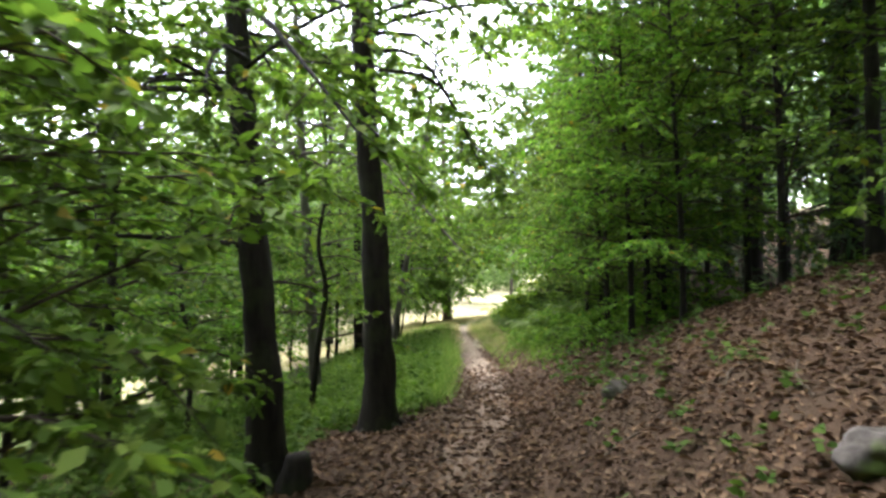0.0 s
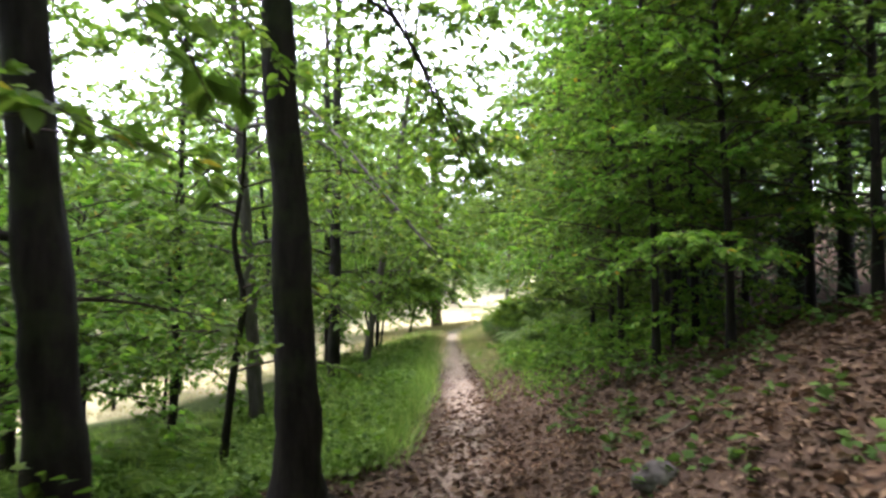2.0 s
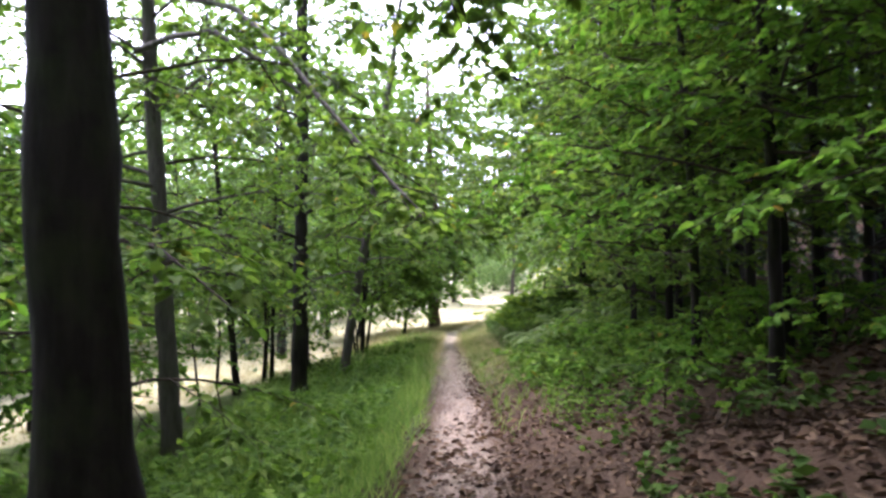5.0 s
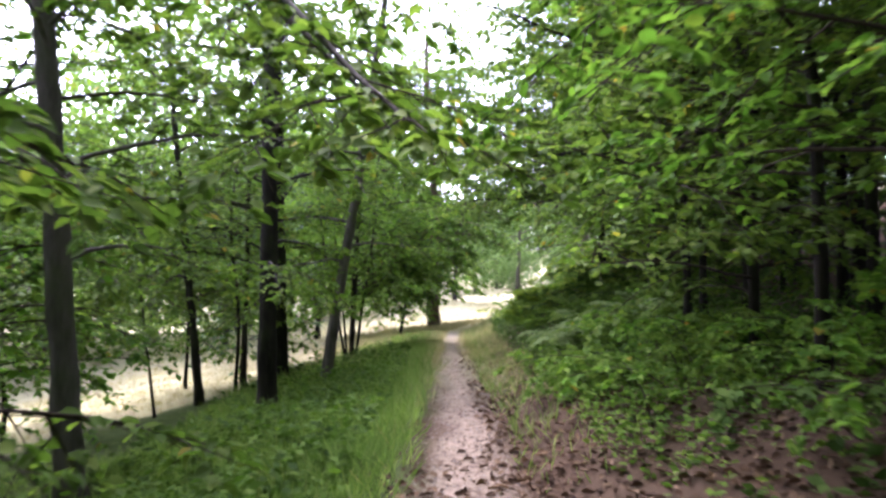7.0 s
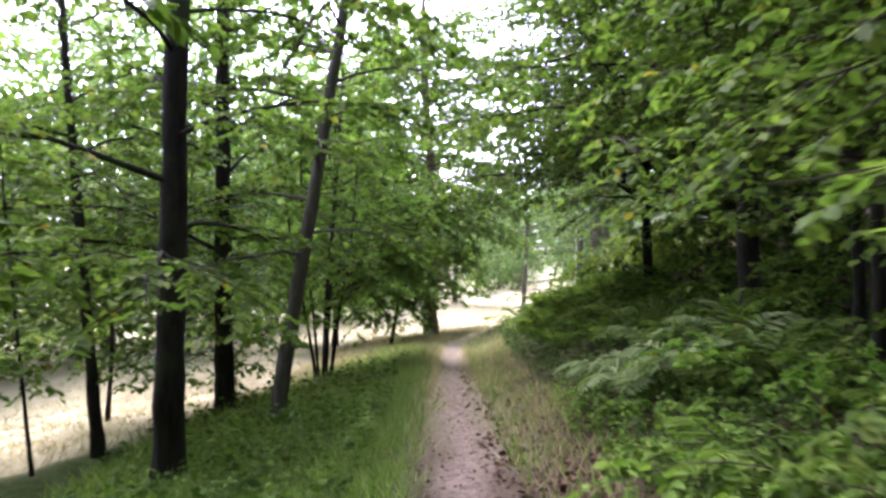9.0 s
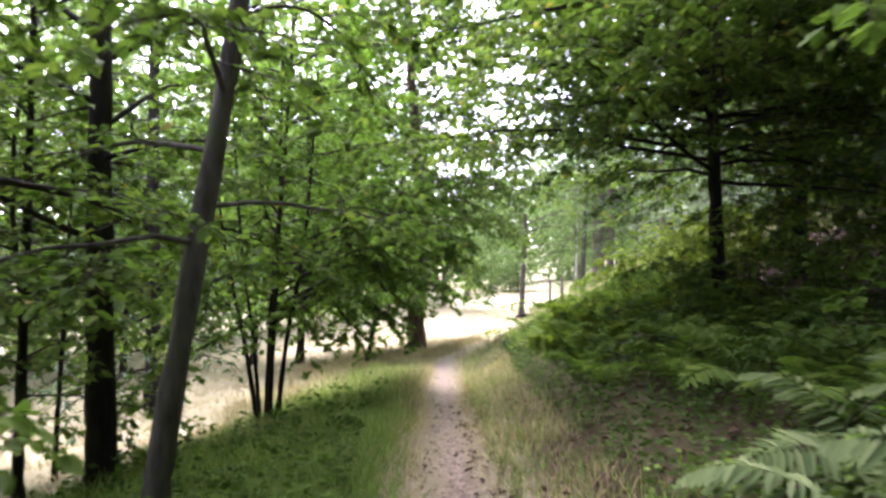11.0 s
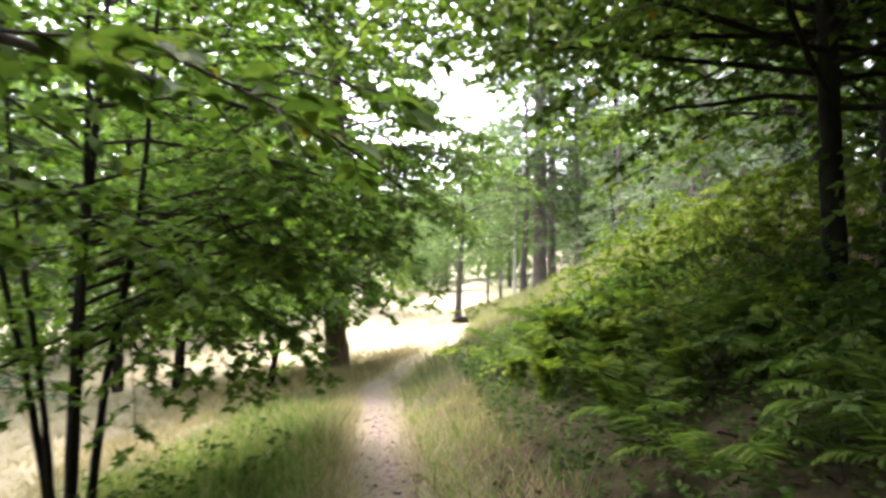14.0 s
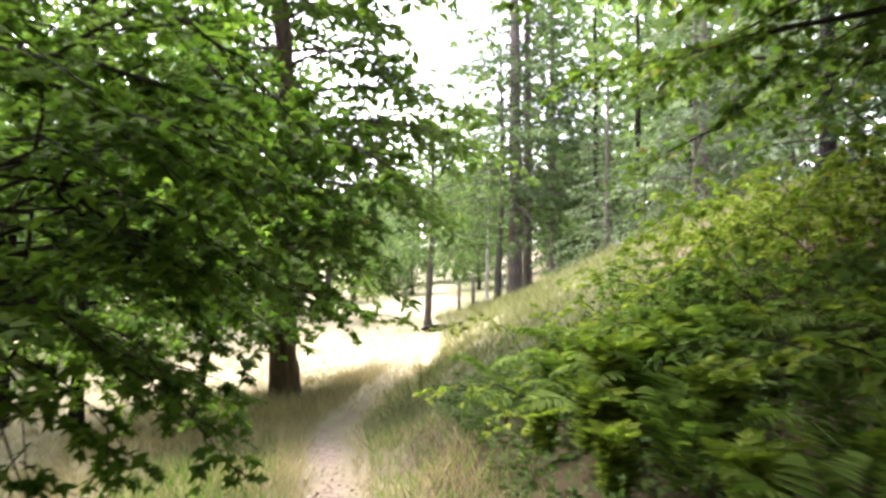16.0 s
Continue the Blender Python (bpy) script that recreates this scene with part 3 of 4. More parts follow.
# old chestnut at the bend
tr = up(0.2, 28.3, (-0.05, 0, 1.2), (0.0, 0, 2.6), (0.02, 0, 4.0), (-0.2, 0, 7), (-0.2, 0, 9))
tree("chestnut_tree", "large dark-leaved chestnut with a mossy foot at the bend", tr, 0.19, M_red_bark, M_chestnut,
     ring_limbs(tr, 2.7, 7.5, 60, 2.9, 0.15, 0.45, seed=72) + ring_limbs(tr, 6.5, 8.5, 14, 2.6, 0.15, 0.3, seed=74) + ring_limbs(tr, 2.3, 3.2, 5, 2.2, 0.1, 0.2, lean=(-0.6, 0.3), seed=73), leaf=0.19, aspect=0.36, gap=0.12, reach=1.0, per=3.1)

# young beech thicket on the bank
for k, (x, y, h) in enumerate([(2.6, 9.6, 4.8), (3.0, 8.7, 4.4), (2.6, 11.0, 4.6), (3.3, 10.4, 5.5), (2.8, 12.3, 4.8), (3.5, 12.0, 5.8), (2.9, 14.0, 4.4), (3.4, 13.8, 5.5), (3.9, 8.0, 5.5), (4.2, 9.6, 6.2), (4.4, 11.6, 6.5), (4.2, 13.6, 6.5), (4.6, 6.2, 5.5), (3.5, 15.2, 5.0), (5.0, 16.4, 3.2), (5.4, 19.6, 3.0)]):
    tr = up(x, y, (-0.03, 0.02, h * 0.3), (-0.12, 0.05, h * 0.65), (-0.2, 0.0, h))
    lo = 0.25 if h < 3.5 else 0.9 if x < 2.7 and y < 11.2 else 0.65 if y < 11.2 else 0.5 if y < 13 and x < 3.3 else 1.1
    # Lit leaf colour on the near front row, the darker one on shaded beeches.
    tree("young_beech", "young beech on the leafy bank, leaves coloured as lit" if x < 3.3 and y < 10.7 else "young beech standing in the dark of the bank", tr, 0.03 + 0.003 * h, M_bark, M_lit_young if x < 3.3 and y < 10.7 else M_beech,
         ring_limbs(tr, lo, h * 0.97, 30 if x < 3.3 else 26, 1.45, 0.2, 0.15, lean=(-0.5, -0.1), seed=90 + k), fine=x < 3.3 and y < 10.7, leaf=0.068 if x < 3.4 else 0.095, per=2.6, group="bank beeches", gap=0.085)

# taller dark trees on the bank, their boughs over the path
for k, (x, y, r, h, z0, ln, label) in enumerate([
        (3.6, 20.7, 0.08, 8.0, 1.5, 2.9, "slim dark beech spreading flat boughs over the bank"),
        (3.5, 17.0, 0.11, 9.0, 2.0, 2.8, "dark beech on the bank with boughs over the path"),
        (4.8, 18.6, 0.1, 9.0, 2.0, 2.8, "dark beech higher up the bank"),
        (5.2, 15.0, 0.1, 9.0, 1.8, 2.6, "dark beech deep on the bank"),
        (5.4, 11.0, 0.1, 9.0, 2.2, 2.6, "dark beech deep on the bank"),
        (6.2, 24.5, 0.08, 7.0, 2.2, 2.4, "dark beech above the brambles"),
        (3.1, 10.5, 0.045, 7.0, 2.8, 2.0, "slim dark trunk among the young beeches"),
        (4.6, 7.4, 0.09, 9.0, 2.4, 2.6, "dark beech in deep shade"),
        (5.3, 22.2, 0.1, 9.0, 0.9, 3.0, "dark beech rising behind the brambles"),
        # The last three stand out of view, added only to darken the bank.
        (4.4, 2.2, 0.1, 9.0, 2.6, 3.4, "unseen beech added to shade the leafy bank"),
        (5.2, 4.6, 0.1, 9.5, 2.8, 3.2, "unseen beech added to shade the leafy bank"),
        (3.6, -1.6, 0.1, 9.0, 3.0, 3.2, "unseen beech added to shade the leafy bank")]):
    tr = up(x, y, (-0.05, 0, h * 0.2), (-0.15, 0, h * 0.5), (-0.2, 0.1, h))
    tree("bank_tree", label, tr, r, M_bark, M_beech, ring_limbs(tr, z0, 5.8 if k == 0 else 7.0, 84 if k == 0 else 48 if k in (1, 2, 5, 7, 8) else 26 if k > 8 else 34, ln, 0.1, 0.12, lean=(-0.55, -0.1), seed=120 + k) + (ring_limbs(tr, 1.9, 3.6, 34, 3.0, 0.1, 0.1, lean=(-0.6, 0.1), seed=140) if k == 0 else []), fine=False, leaf=0.085 if k < 2 else 0.16 if k > 8 else 0.12, per=2.9 if k < 2 else 2.2, group="bank trees", gap=0.1 if k < 2 else 0.13, limb_sides=5)

# tall beeches added up the bank; their crowns, above the view, shade it
for k, (x, y) in enumerate([(5.9, 1.2), (6.5, 5.6), (5.9, 10.0), (6.4, 14.4)]):
    tr = up(x, y, (-0.1, 0, 3), (-0.3, 0, 7), (-0.5, 0.1, 12.5))
    tree("shade_beech", "tall beech added high on the bank, its unseen crown giving shade", tr, 0.15, M_bark, M_beech,
         ring_limbs(tr, 5.0, 12.0, 34, 4.6, 0.15, 0.2, lean=(-0.8, -0.1), seed=190 + k), fine=False, leaf=0.25, gap=0.17, per=3.2, spread=0.5, reach=1.3, group="tall bank beeches")

# spruces closing the hillside
def spruce(label, h, ln, material, seed, z0=0.4, count=54, name="spruce_tree", bark=M_bark, radius=0.12, leaf=0.2, droop=0.45, sag=0.25, gap=0.16, per=3.0, reach=0.75, aspect=0.26):
    tr = [(0, -90, 0), (0.02, -90, h * 0.3), (0.0, -89.97, h * 0.7), (0, -90, h)]
    return tree(name, label, tr, radius, bark, material, ring_limbs(tr, z0, h * 0.98, count, ln, 0.0, sag, top=0.12, seed=seed), fine=False,
                reach=reach, gap=gap, droop=droop, leaf=leaf, per=per, aspect=aspect, limb_sides=4, group="hillside spruces" if name == "spruce_tree" else "")


a = spruce("dense dark spruce on the hillside", 10, 2.0, M_needle, 140)
b = spruce("dense dark spruce on the hillside", 8, 1.8, M_needle, 141)
c = spruce("pale silvery spruce with drooping layered branches", 11, 2.6, M_silver, 142, 0.3, 90, bark=M_larch_bark, leaf=0.24, per=3.6)
spots = [(6.6, 6.0), (6.2, 9.2), (7.0, 12.4), (6.4, 14.6), (6.9, 17.0), (6.2, 20.2), (7.4, 22.6), (6.2, 3.0), (8.8, 19.5), (5.6, 0.5), (5.6, 8.6), (5.7, 12.7), (5.7, 17.6), (5.2, 4.2), (7.6, 25.0), (8.8, 26.0), (10.5, 30.0), (9.5, 33.5), (12.0, 36.0), (10.3, 38.5), (-4.0, 24.6), (9.6, 27.5), (7.9, 27.6), (8.4, 32.0), (7.6, 34.6), (11.5, 37.5), (10.4, 42.0)]
for k, (x, y) in enumerate(spots):
    src = c if 29 < y < 37 else (a, b)[k % 2]
    m = pose(x, y, float(height(x, y)), 0, 0, k * 67) @ Matrix.Scale(0.5 if (x, y) in ((8.4, 32.0), (7.6, 34.6)) else 1.0, 4)
    if k < 2 or (x, y) == (10.5, 30.0):
        src.matrix_basis = m
    else:
        copy_thing(src, m)

# larches and single trees in the meadow beyond
def standing(ob, x, y, turn=0):
    ob.matrix_basis = pose(x, y, float(height(x, y)), 0, 0, turn)
    return ob


la = standing(spruce("tall grey-barked larch at the meadow", 17, 4.3, M_larch, 150, 2.9, 104, "larch_tree", M_larch_bark, 0.26, 0.24, 0.45, 0.3, 0.2, 3.4, 1.1, 0.3), 7.3, 41.5)
lb = standing(spruce("slimmer larch beside its taller neighbour", 15, 3.0, M_larch, 151, 3.3, 70, "larch_tree", M_larch_bark, 0.17, 0.24, 0.45, 0.3, 0.2, 3.4, 1.1, 0.3), 8.0, 42.3)
copy_thing(lb, pose(9.9, 45, float(height(9.9, 45)), 0, 0, 80))
for k, (x, y, r, h, z0) in enumerate([(3.6, 37.2, 0.1, 6.0, 2.2), (6.3, 40.0, 0.12, 8.0, 1.7), (1.0, 41.0, 0.12, 7.0, 1.6), (0.2, 40.4, 0.11, 7.0, 1.7)]):
    tr = up(x, y, (0.05, 0, h * 0.2), (0.15, 0, h * 0.5), (0.1, 0, h))
    tree("meadow_tree", "young tree standing in the meadow, leaves paled as by haze", tr, r, M_grey_bark, M_hazy, ring_limbs(tr, z0, h * 0.95, 24, 2.3, 0.3, 0.35, seed=160 + k), fine=False, leaf=0.14, gap=0.2, per=2.4, group="meadow trees")

# the woods round the meadow, and unseen trees added behind as shade
def far_tree(h, seed, n=100, k=20, leaf=0.68, material=M_hazy, low=0.54, name="woodland_tree", label="broad leafy woodland tree, some copies added unseen for shade", group="woodland trees"):
    """A broad tree whose crown is many leafy clumps with gaps."""
    g = np.random.default_rng(seed)
    root = tagged(new(name), label, "tree", group)
    part("trunk", tubes("trunk", [(spline([(0, 0, -0.3), (0.1, 0, h * 0.3), (0, 0.1, h * 0.9)], 8), np.linspace(0.24, 0.05, 8))], M_grey_bark, 8), root)
    v = unit(g.normal(0, 1, (n, 3))) * g.uniform(0.55, 1.05, (n, 1))
    c = v * [h * 0.34, h * 0.34, h * 0.46] + [0, 0, h * low]
    for q in c[:9]:
        part("limb", tubes("limb", [(spline([(0, 0, q[2] * 0.55), q * [0.5, 0.5, 0.85], q], 5), np.linspace(0.07, 0.02, 5))], M_grey_bark, 5), root)
    off = g.normal(0, 1, (n, k, 3)) * [0.085 * h, 0.085 * h, 0.05 * h]
    p = (c[:, None] + off).reshape(-1, 3)
    p[:, 2] = np.maximum(p[:, 2], 0.3)
    way = unit(off.reshape(-1, 3) + g.normal(0, 0.05 * h, (n * k, 3)) + [0, 0, -0.03 * h])
    nor = unit(np.array([0, 0, 1.0]) + g.normal(0, 0.6, (n * k, 3)))
    L = leaf * g.uniform(0.7, 1.25, n * k)
    tagged(part("crown", leaves("crown", p, way, nor, L, L * 0.6, material, False), root), kind="stuff")
    return root


# leafy edge of the woods across the meadow
edge = [far_tree(h, 230 + k, 150, 42, 0.27, material, 0.46, "edge_tree", "leafy tree with boughs to the ground across the meadow", "trees across the meadow")
        for k, (h, material) in enumerate([(9.0, M_beech), (11.0, M_hazy), (8.0, M_hazy)])]
for k, (x, y) in enumerate([(-14.5, 16), (-14, 20.0), (-12.4, 23.8), (-11.0, 27.2), (-9.4, 30.8), (-7.6, 34.6), (-5.2, 38.5), (-2.6, 43.5), (-15.5, 27), (-13, 33), (-15, 12)]):
    m = pose(x, y, float(height(x, y)), 0, 0, k * 77)
    if k < 3:
        edge[k].matrix_basis = m
    else:
        copy_thing(edge[k % 3], m)

for k, (x, y, sc) in enumerate([(-5, 48, 0.5), (-1, 50.5, 0.45), (2.5, 52, 0.5), (5.6, 54, 0.42), (8.6, 52, 0.5), (12, 50, 0.55), (15.5, 47, 0.6), (4.2, 57, 0.6)]):
    copy_thing(edge[1 + k % 2], pose(x, y, float(height(x, y)), 0, 0, k * 61) @ Matrix.Scale(sc, 4))

kinds = [far_tree(9, 170), far_tree(12, 171), far_tree(15, 172)]
giant = far_tree(22, 173, 130)
g = np.random.default_rng(5)
ring = [(-25 + g.uniform(-2, 2), 6 + k * 8) for k in range(6)] + [(-20 + k * 6.2 + g.uniform(-1, 1), 64 + g.uniform(-4, 6)) for k in range(9)] \
    + [(-34 + k * 8 + g.uniform(-2, 2), 84 + g.uniform(-4, 8)) for k in range(9)] + [(-12 - k * 4, -2 + k * 1.5) for k in range(4)] + [(-12 + k * 5, -13 + g.uniform(-2, 2)) for k in range(6)] + [(16 + g.uniform(-2, 3), 3 + k * 9) for k in range(6)]
for k, (x, y) in enumerate(ring):
    m = pose(x, y, float(height(x, y)) - 0.1, 0, 0, k * 47)
    if k < 3:
        kinds[k].matrix_basis = m
    else:
        copy_thing(kinds[0 if x < -20 or (y > 50 and -4 < x - y * 0.1 < 6) else (k * 7 + (2 if y > 70 else 0)) % 3], m)


# Giants below y 0 are never seen: added to stop light from behind.
for k, (x, y) in enumerate([(-14, 52), (-7.5, 60), (20, 64), (22, 56), (-9, -12), (9, -12), (-16, -4), (16, -5), (0.5, -16)]):
    m = pose(x, y, float(height(x, y)) - 0.1, 0, 0, k * 71)
    if k:
        copy_thing(giant, m)
    else:
        giant.matrix_basis = m
# Unseen smaller trees close behind the start, added to darken the trunks' near side.
for k, (x, y) in enumerate([(-5.5, -5), (-1.8, -7), (2.2, -7.2), (6.2, -5), (-8.6, 0.6), (-4.5, -9.5), (4, -9.5)]):
    copy_thing(kinds[0], pose(x, y, float(height(x, y)) - 0.1, 0, 0, k * 53))


# ---- brambles, ferns, herbs, grass, fallen leaves ----
def bramble(label, spots, material, seed, leaf=0.058):
    g = np.random.default_rng(seed)
    x0, y0 = spots[0][0], spots[0][1]
    root = new("bramble_bush")
    base = np.array(foot(x0, y0))
    root.location = base
    tagged(root, label, "bush", "brambles")
    tw, P, W, N, L = [], [], [], [], []
    for x, y, h, n in spots:
        for i in range(n):
            p = np.array(foot(x + g.normal(0, 0.35), y + g.normal(0, 0.35))) - base
            a = g.uniform(0, 6.28)
            hh = h * g.uniform(0.7, 1.15)
            sp = g.uniform(0.3, 0.8)
            line = spline([p, p + [0.3 * sp * math.cos(a), 0.3 * sp * math.sin(a), hh * 0.7], p + [0.8 * sp * math.cos(a), 0.8 * sp * math.sin(a), hh], p + [1.3 * sp * math.cos(a), 1.3 * sp * math.sin(a), hh * 0.8]], 9)
            tw.append((line, np.linspace(0.006, 0.002, 9)))
            pts, lp, lw, nn, ll = grow_spray(line, 0.3, 0.09, 0.2, leaf, 3.2, 0.6)
            P.append(lp), W.append(lw), N.append(nn), L.append(ll)
    L = np.concatenate(L)
    tagged(part("cane_tangle", tubes("cane_tangle", tw, M_twig, 4), root), kind="stuff")
    tagged(part("foliage", leaves("foliage", np.vstack(P), np.vstack(W), np.vstack(N), L, L * 0.7, material), root), kind="stuff")


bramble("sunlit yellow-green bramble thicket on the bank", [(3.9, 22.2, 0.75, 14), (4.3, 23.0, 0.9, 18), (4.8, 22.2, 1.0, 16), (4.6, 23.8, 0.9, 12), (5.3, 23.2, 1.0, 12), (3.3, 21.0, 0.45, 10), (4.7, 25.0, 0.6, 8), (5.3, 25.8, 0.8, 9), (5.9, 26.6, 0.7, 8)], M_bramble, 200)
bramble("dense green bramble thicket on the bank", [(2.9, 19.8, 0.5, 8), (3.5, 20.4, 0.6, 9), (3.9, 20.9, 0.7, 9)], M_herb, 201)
bramble("leafy undergrowth below the young beeches", [(2.5, 11.6, 0.3, 6), (2.8, 12.9, 0.35, 7), (2.6, 14.6, 0.35, 6), (3.0, 15.6, 0.4, 6)], M_lit_young, 202)

bramble("leafy shoots under the young beeches", [(2.9, 10.3, 0.45, 7), (3.1, 9.3, 0.4, 6), (3.2, 10.9, 0.5, 7), (3.6, 9.9, 0.55, 7)], M_lit_young, 209, 0.055)
bramble("small green shoots in the fallen leaves", [(1.65, 8.9, 0.22, 5)], M_herb, 203, 0.055)
bramble("nettles and bramble shoots on the bank's foot", [(2.1, 11.8, 0.3, 6), (2.3, 12.8, 0.35, 7), (2.0, 13.8, 0.3, 6)], M_nettle, 204, 0.06)
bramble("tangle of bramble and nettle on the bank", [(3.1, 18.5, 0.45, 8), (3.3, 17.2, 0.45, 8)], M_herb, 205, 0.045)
bramble("fresh green bramble among the ferns", [(3.1, 20.9, 0.45, 9), (3.3, 21.9, 0.5, 10), (3.6, 22.8, 0.55, 10), (3.7, 23.8, 0.55, 10)], M_nettle, 206, 0.045)
bramble("high bramble thicket in the shade of the bank", [(3.9, 16.3, 0.6, 9), (4.0, 17.5, 0.65, 10), (4.4, 18.5, 0.7, 10), (4.2, 19.5, 0.7, 10), (4.8, 20.6, 0.75, 10)], M_nettle, 208, 0.05)
bramble("low bramble where the bank meets the grass", [(2.3, 23.4, 0.3, 6), (2.7, 24.2, 0.35, 7), (3.3, 25.0, 0.45, 8), (4.1, 25.4, 0.5, 9)], M_bramble, 207, 0.055)


def frond_mesh(length, seed, pairs=26, material=M_fern):
    """One arching frond with tapering leaflets, its foot at the origin, reaching along x."""
    g = np.random.default_rng(seed)
    f = np.linspace(0.16, 1, pairs)
    px, pz = length * np.sin(f * 1.25) / math.sin(1.25) * 0.85, length * (0.95 * f - 0.85 * f ** 2)
    pos = np.stack([px, 0.03 * length * np.sin(f * 3), pz], -1)
    d = unit(np.gradient(pos, axis=0))
    ln = length * 0.21 * np.clip(np.sin(np.pi * (0.2 + 0.8 * f)) ** 0.85, 0.05, 1)
    P, W = np.vstack([pos, pos]), np.vstack([unit(d * 0.4 + np.array([0, s, -0.15]) + g.normal(0, 0.09, (pairs, 3))) for s in (-1, 1)])
    L = np.concatenate([ln, ln]) * g.uniform(0.85, 1.12, 2 * pairs)
    gap = length * 0.84 / pairs
    width = np.full(len(L), gap * 0.85)
    up_n = unit(np.array([0.2, 0, 1.0]) + g.normal(0, 0.16, (len(P), 3)))
    return leaves("frond", P, W, up_n, L, width, material)


FRONDS = [frond_mesh(0.75, 300), frond_mesh(0.6, 301), frond_mesh(0.9, 302)]


def fern(seed, steep=0):
    g = np.random.default_rng(seed)
    root = new("fern")
    tagged(root, "green fern with arching fronds on the bank", "fern", "bank ferns")
    n = 9
    for i in range(n):
        ob = tagged(part("frond", FRONDS[int(g.integers(3))], root), kind="stuff")
        ob.rotation_euler = (g.uniform(-0.2, 0.2), g.uniform(-0.45, 0.1) - steep, i * 6.283 / n + g.uniform(-0.25, 0.25))
    return root


FRONDS.append(frond_mesh(0.95, 303, 22, M_pale_fern))
big_fern = fern(313)
for ob in big_fern.children:
    ob.data = FRONDS[3]
tagged(big_fern, "large pale green fern arching low over the bank's foot")
big_spots = [(2.15, 15.6), (2.55, 15.3), (2.5, 16.2), (2.95, 15.8)]
for k, (x, y) in enumerate(big_spots):
    m = pose(x, y, float(height(x, y)) - 0.02, 0, -10, 50 * k)
    if k:
        copy_thing(big_fern, m)
    else:
        big_fern.matrix_basis = m
upright = fern(314, 0.95)
FRONDS.append(frond_mesh(0.95, 304, 24, M_sunny_fern))
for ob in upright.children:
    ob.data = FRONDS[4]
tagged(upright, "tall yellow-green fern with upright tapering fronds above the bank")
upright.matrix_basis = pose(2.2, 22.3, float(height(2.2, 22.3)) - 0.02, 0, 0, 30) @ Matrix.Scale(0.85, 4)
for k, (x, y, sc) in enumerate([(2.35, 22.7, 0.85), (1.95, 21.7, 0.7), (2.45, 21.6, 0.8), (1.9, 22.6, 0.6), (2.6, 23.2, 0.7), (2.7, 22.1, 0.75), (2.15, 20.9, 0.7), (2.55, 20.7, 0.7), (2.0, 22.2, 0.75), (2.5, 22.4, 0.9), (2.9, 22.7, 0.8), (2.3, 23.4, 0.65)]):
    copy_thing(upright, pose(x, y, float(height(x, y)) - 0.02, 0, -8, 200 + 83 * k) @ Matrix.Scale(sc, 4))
ferns = [fern(310), fern(311), fern(312, 0.5)]
g = np.random.default_rng(9)
fern_spots = [(2.6, 12.8, 0), (2.3, 15.0, 1), (2.7, 14.8, 0), (2.35, 21.9, 2), (2.6, 22.4, 2), (2.1, 21.4, 2), (1.9, 13.1, 1), (3.0, 12.4, 0), (-2.2, 6.6, 1), (-1.9, 8.3, 0), (-2.7, 7.7, 1), (-1.5, 9.6, 1), (-2.5, 9.8, 0), (-3.0, 11.0, 1), (-3.3, 8.9, 0)]
while len(fern_spots) < 62:
    y = g.uniform(16.4, 24.5)
    x = float(path_x(y)) + g.uniform(float(np.interp(y, [17, 20], [1.9, 1.2])), 3.4)
    fern_spots.append((x, y, int(g.integers(3))))
for k, (x, y, v) in enumerate(fern_spots):
    m = pose(x, y, float(height(x, y)) - 0.02, 0, -14 if x > 0 else 10, g.uniform(0, 360) if x > 0 else g.uniform(-20, 20))
    if k < 3:
        ferns[k].matrix_basis = pose(x, y, float(height(x, y)) - 0.02, 0, 0, k * 70)
    else:
        copy_thing(ferns[v], m)


def scatter(n, y0, y1, u0, u1, keep=None, seed=0):
    g = np.random.default_rng(seed)
    y = g.uniform(y0, y1, n)
    x = path_x(y) + g.uniform(u0, u1, n)
    if keep is not None:
        ok = g.random(n) < keep(x, y)
        x, y = x[ok], y[ok]
    return np.stack([x, y, height(x, y)], -1)


def grass(name, label, pos, h, width, material, seed, bend=0.55):
    g = np.random.default_rng(seed)
    n = len(pos)
    clump = 0.6 + 0.55 * (np.sin(pos[:, 0] * 4.1 + 1.3 * pos[:, 1]) * np.sin(pos[:, 1] * 3.3 - pos[:, 0]) * 0.5 + 0.5)
    way = unit(np.array([0, 0, 1.0]) + g.normal(0, bend, (n, 3)) * [1, 1, 0.15])
    nor = unit(g.normal(0, 1, (n, 3)))
    L = h * clump * g.uniform(0.45, 1.2, n)
    tagged(new(name, leaves(name, pos - [0, 0, 0.01], way, nor, L, np.full(n, width) * g.uniform(0.7, 1.3, n), material, False)), label, "grass", kind="stuff")


verge = lambda x, y: np.clip(1.5 - (y - 17) / 6, 0.22, 1) * np.clip((-(x - path_x(y)) - path_half(y) + 0.12) / 0.3, 0, 1) * (1 - lawn_mask(x, y))
grass("verge_grass", "lush green grass on the slope below the path", scatter(64000, 8.0, 25, -3.4, -0.3, verge, 400), 0.3, 0.01, M_grass, 401)
grass("verge_grass", "green grass at the foot of the bank", scatter(12000, 11, 28, 0.3, 1.5, lambda x, y: np.clip((y - 10) / 9, 0, 1) * np.clip(1.2 - (x - path_x(y) - 0.3) / 0.8, 0, 1), 402), 0.2, 0.008, M_grass, 403)
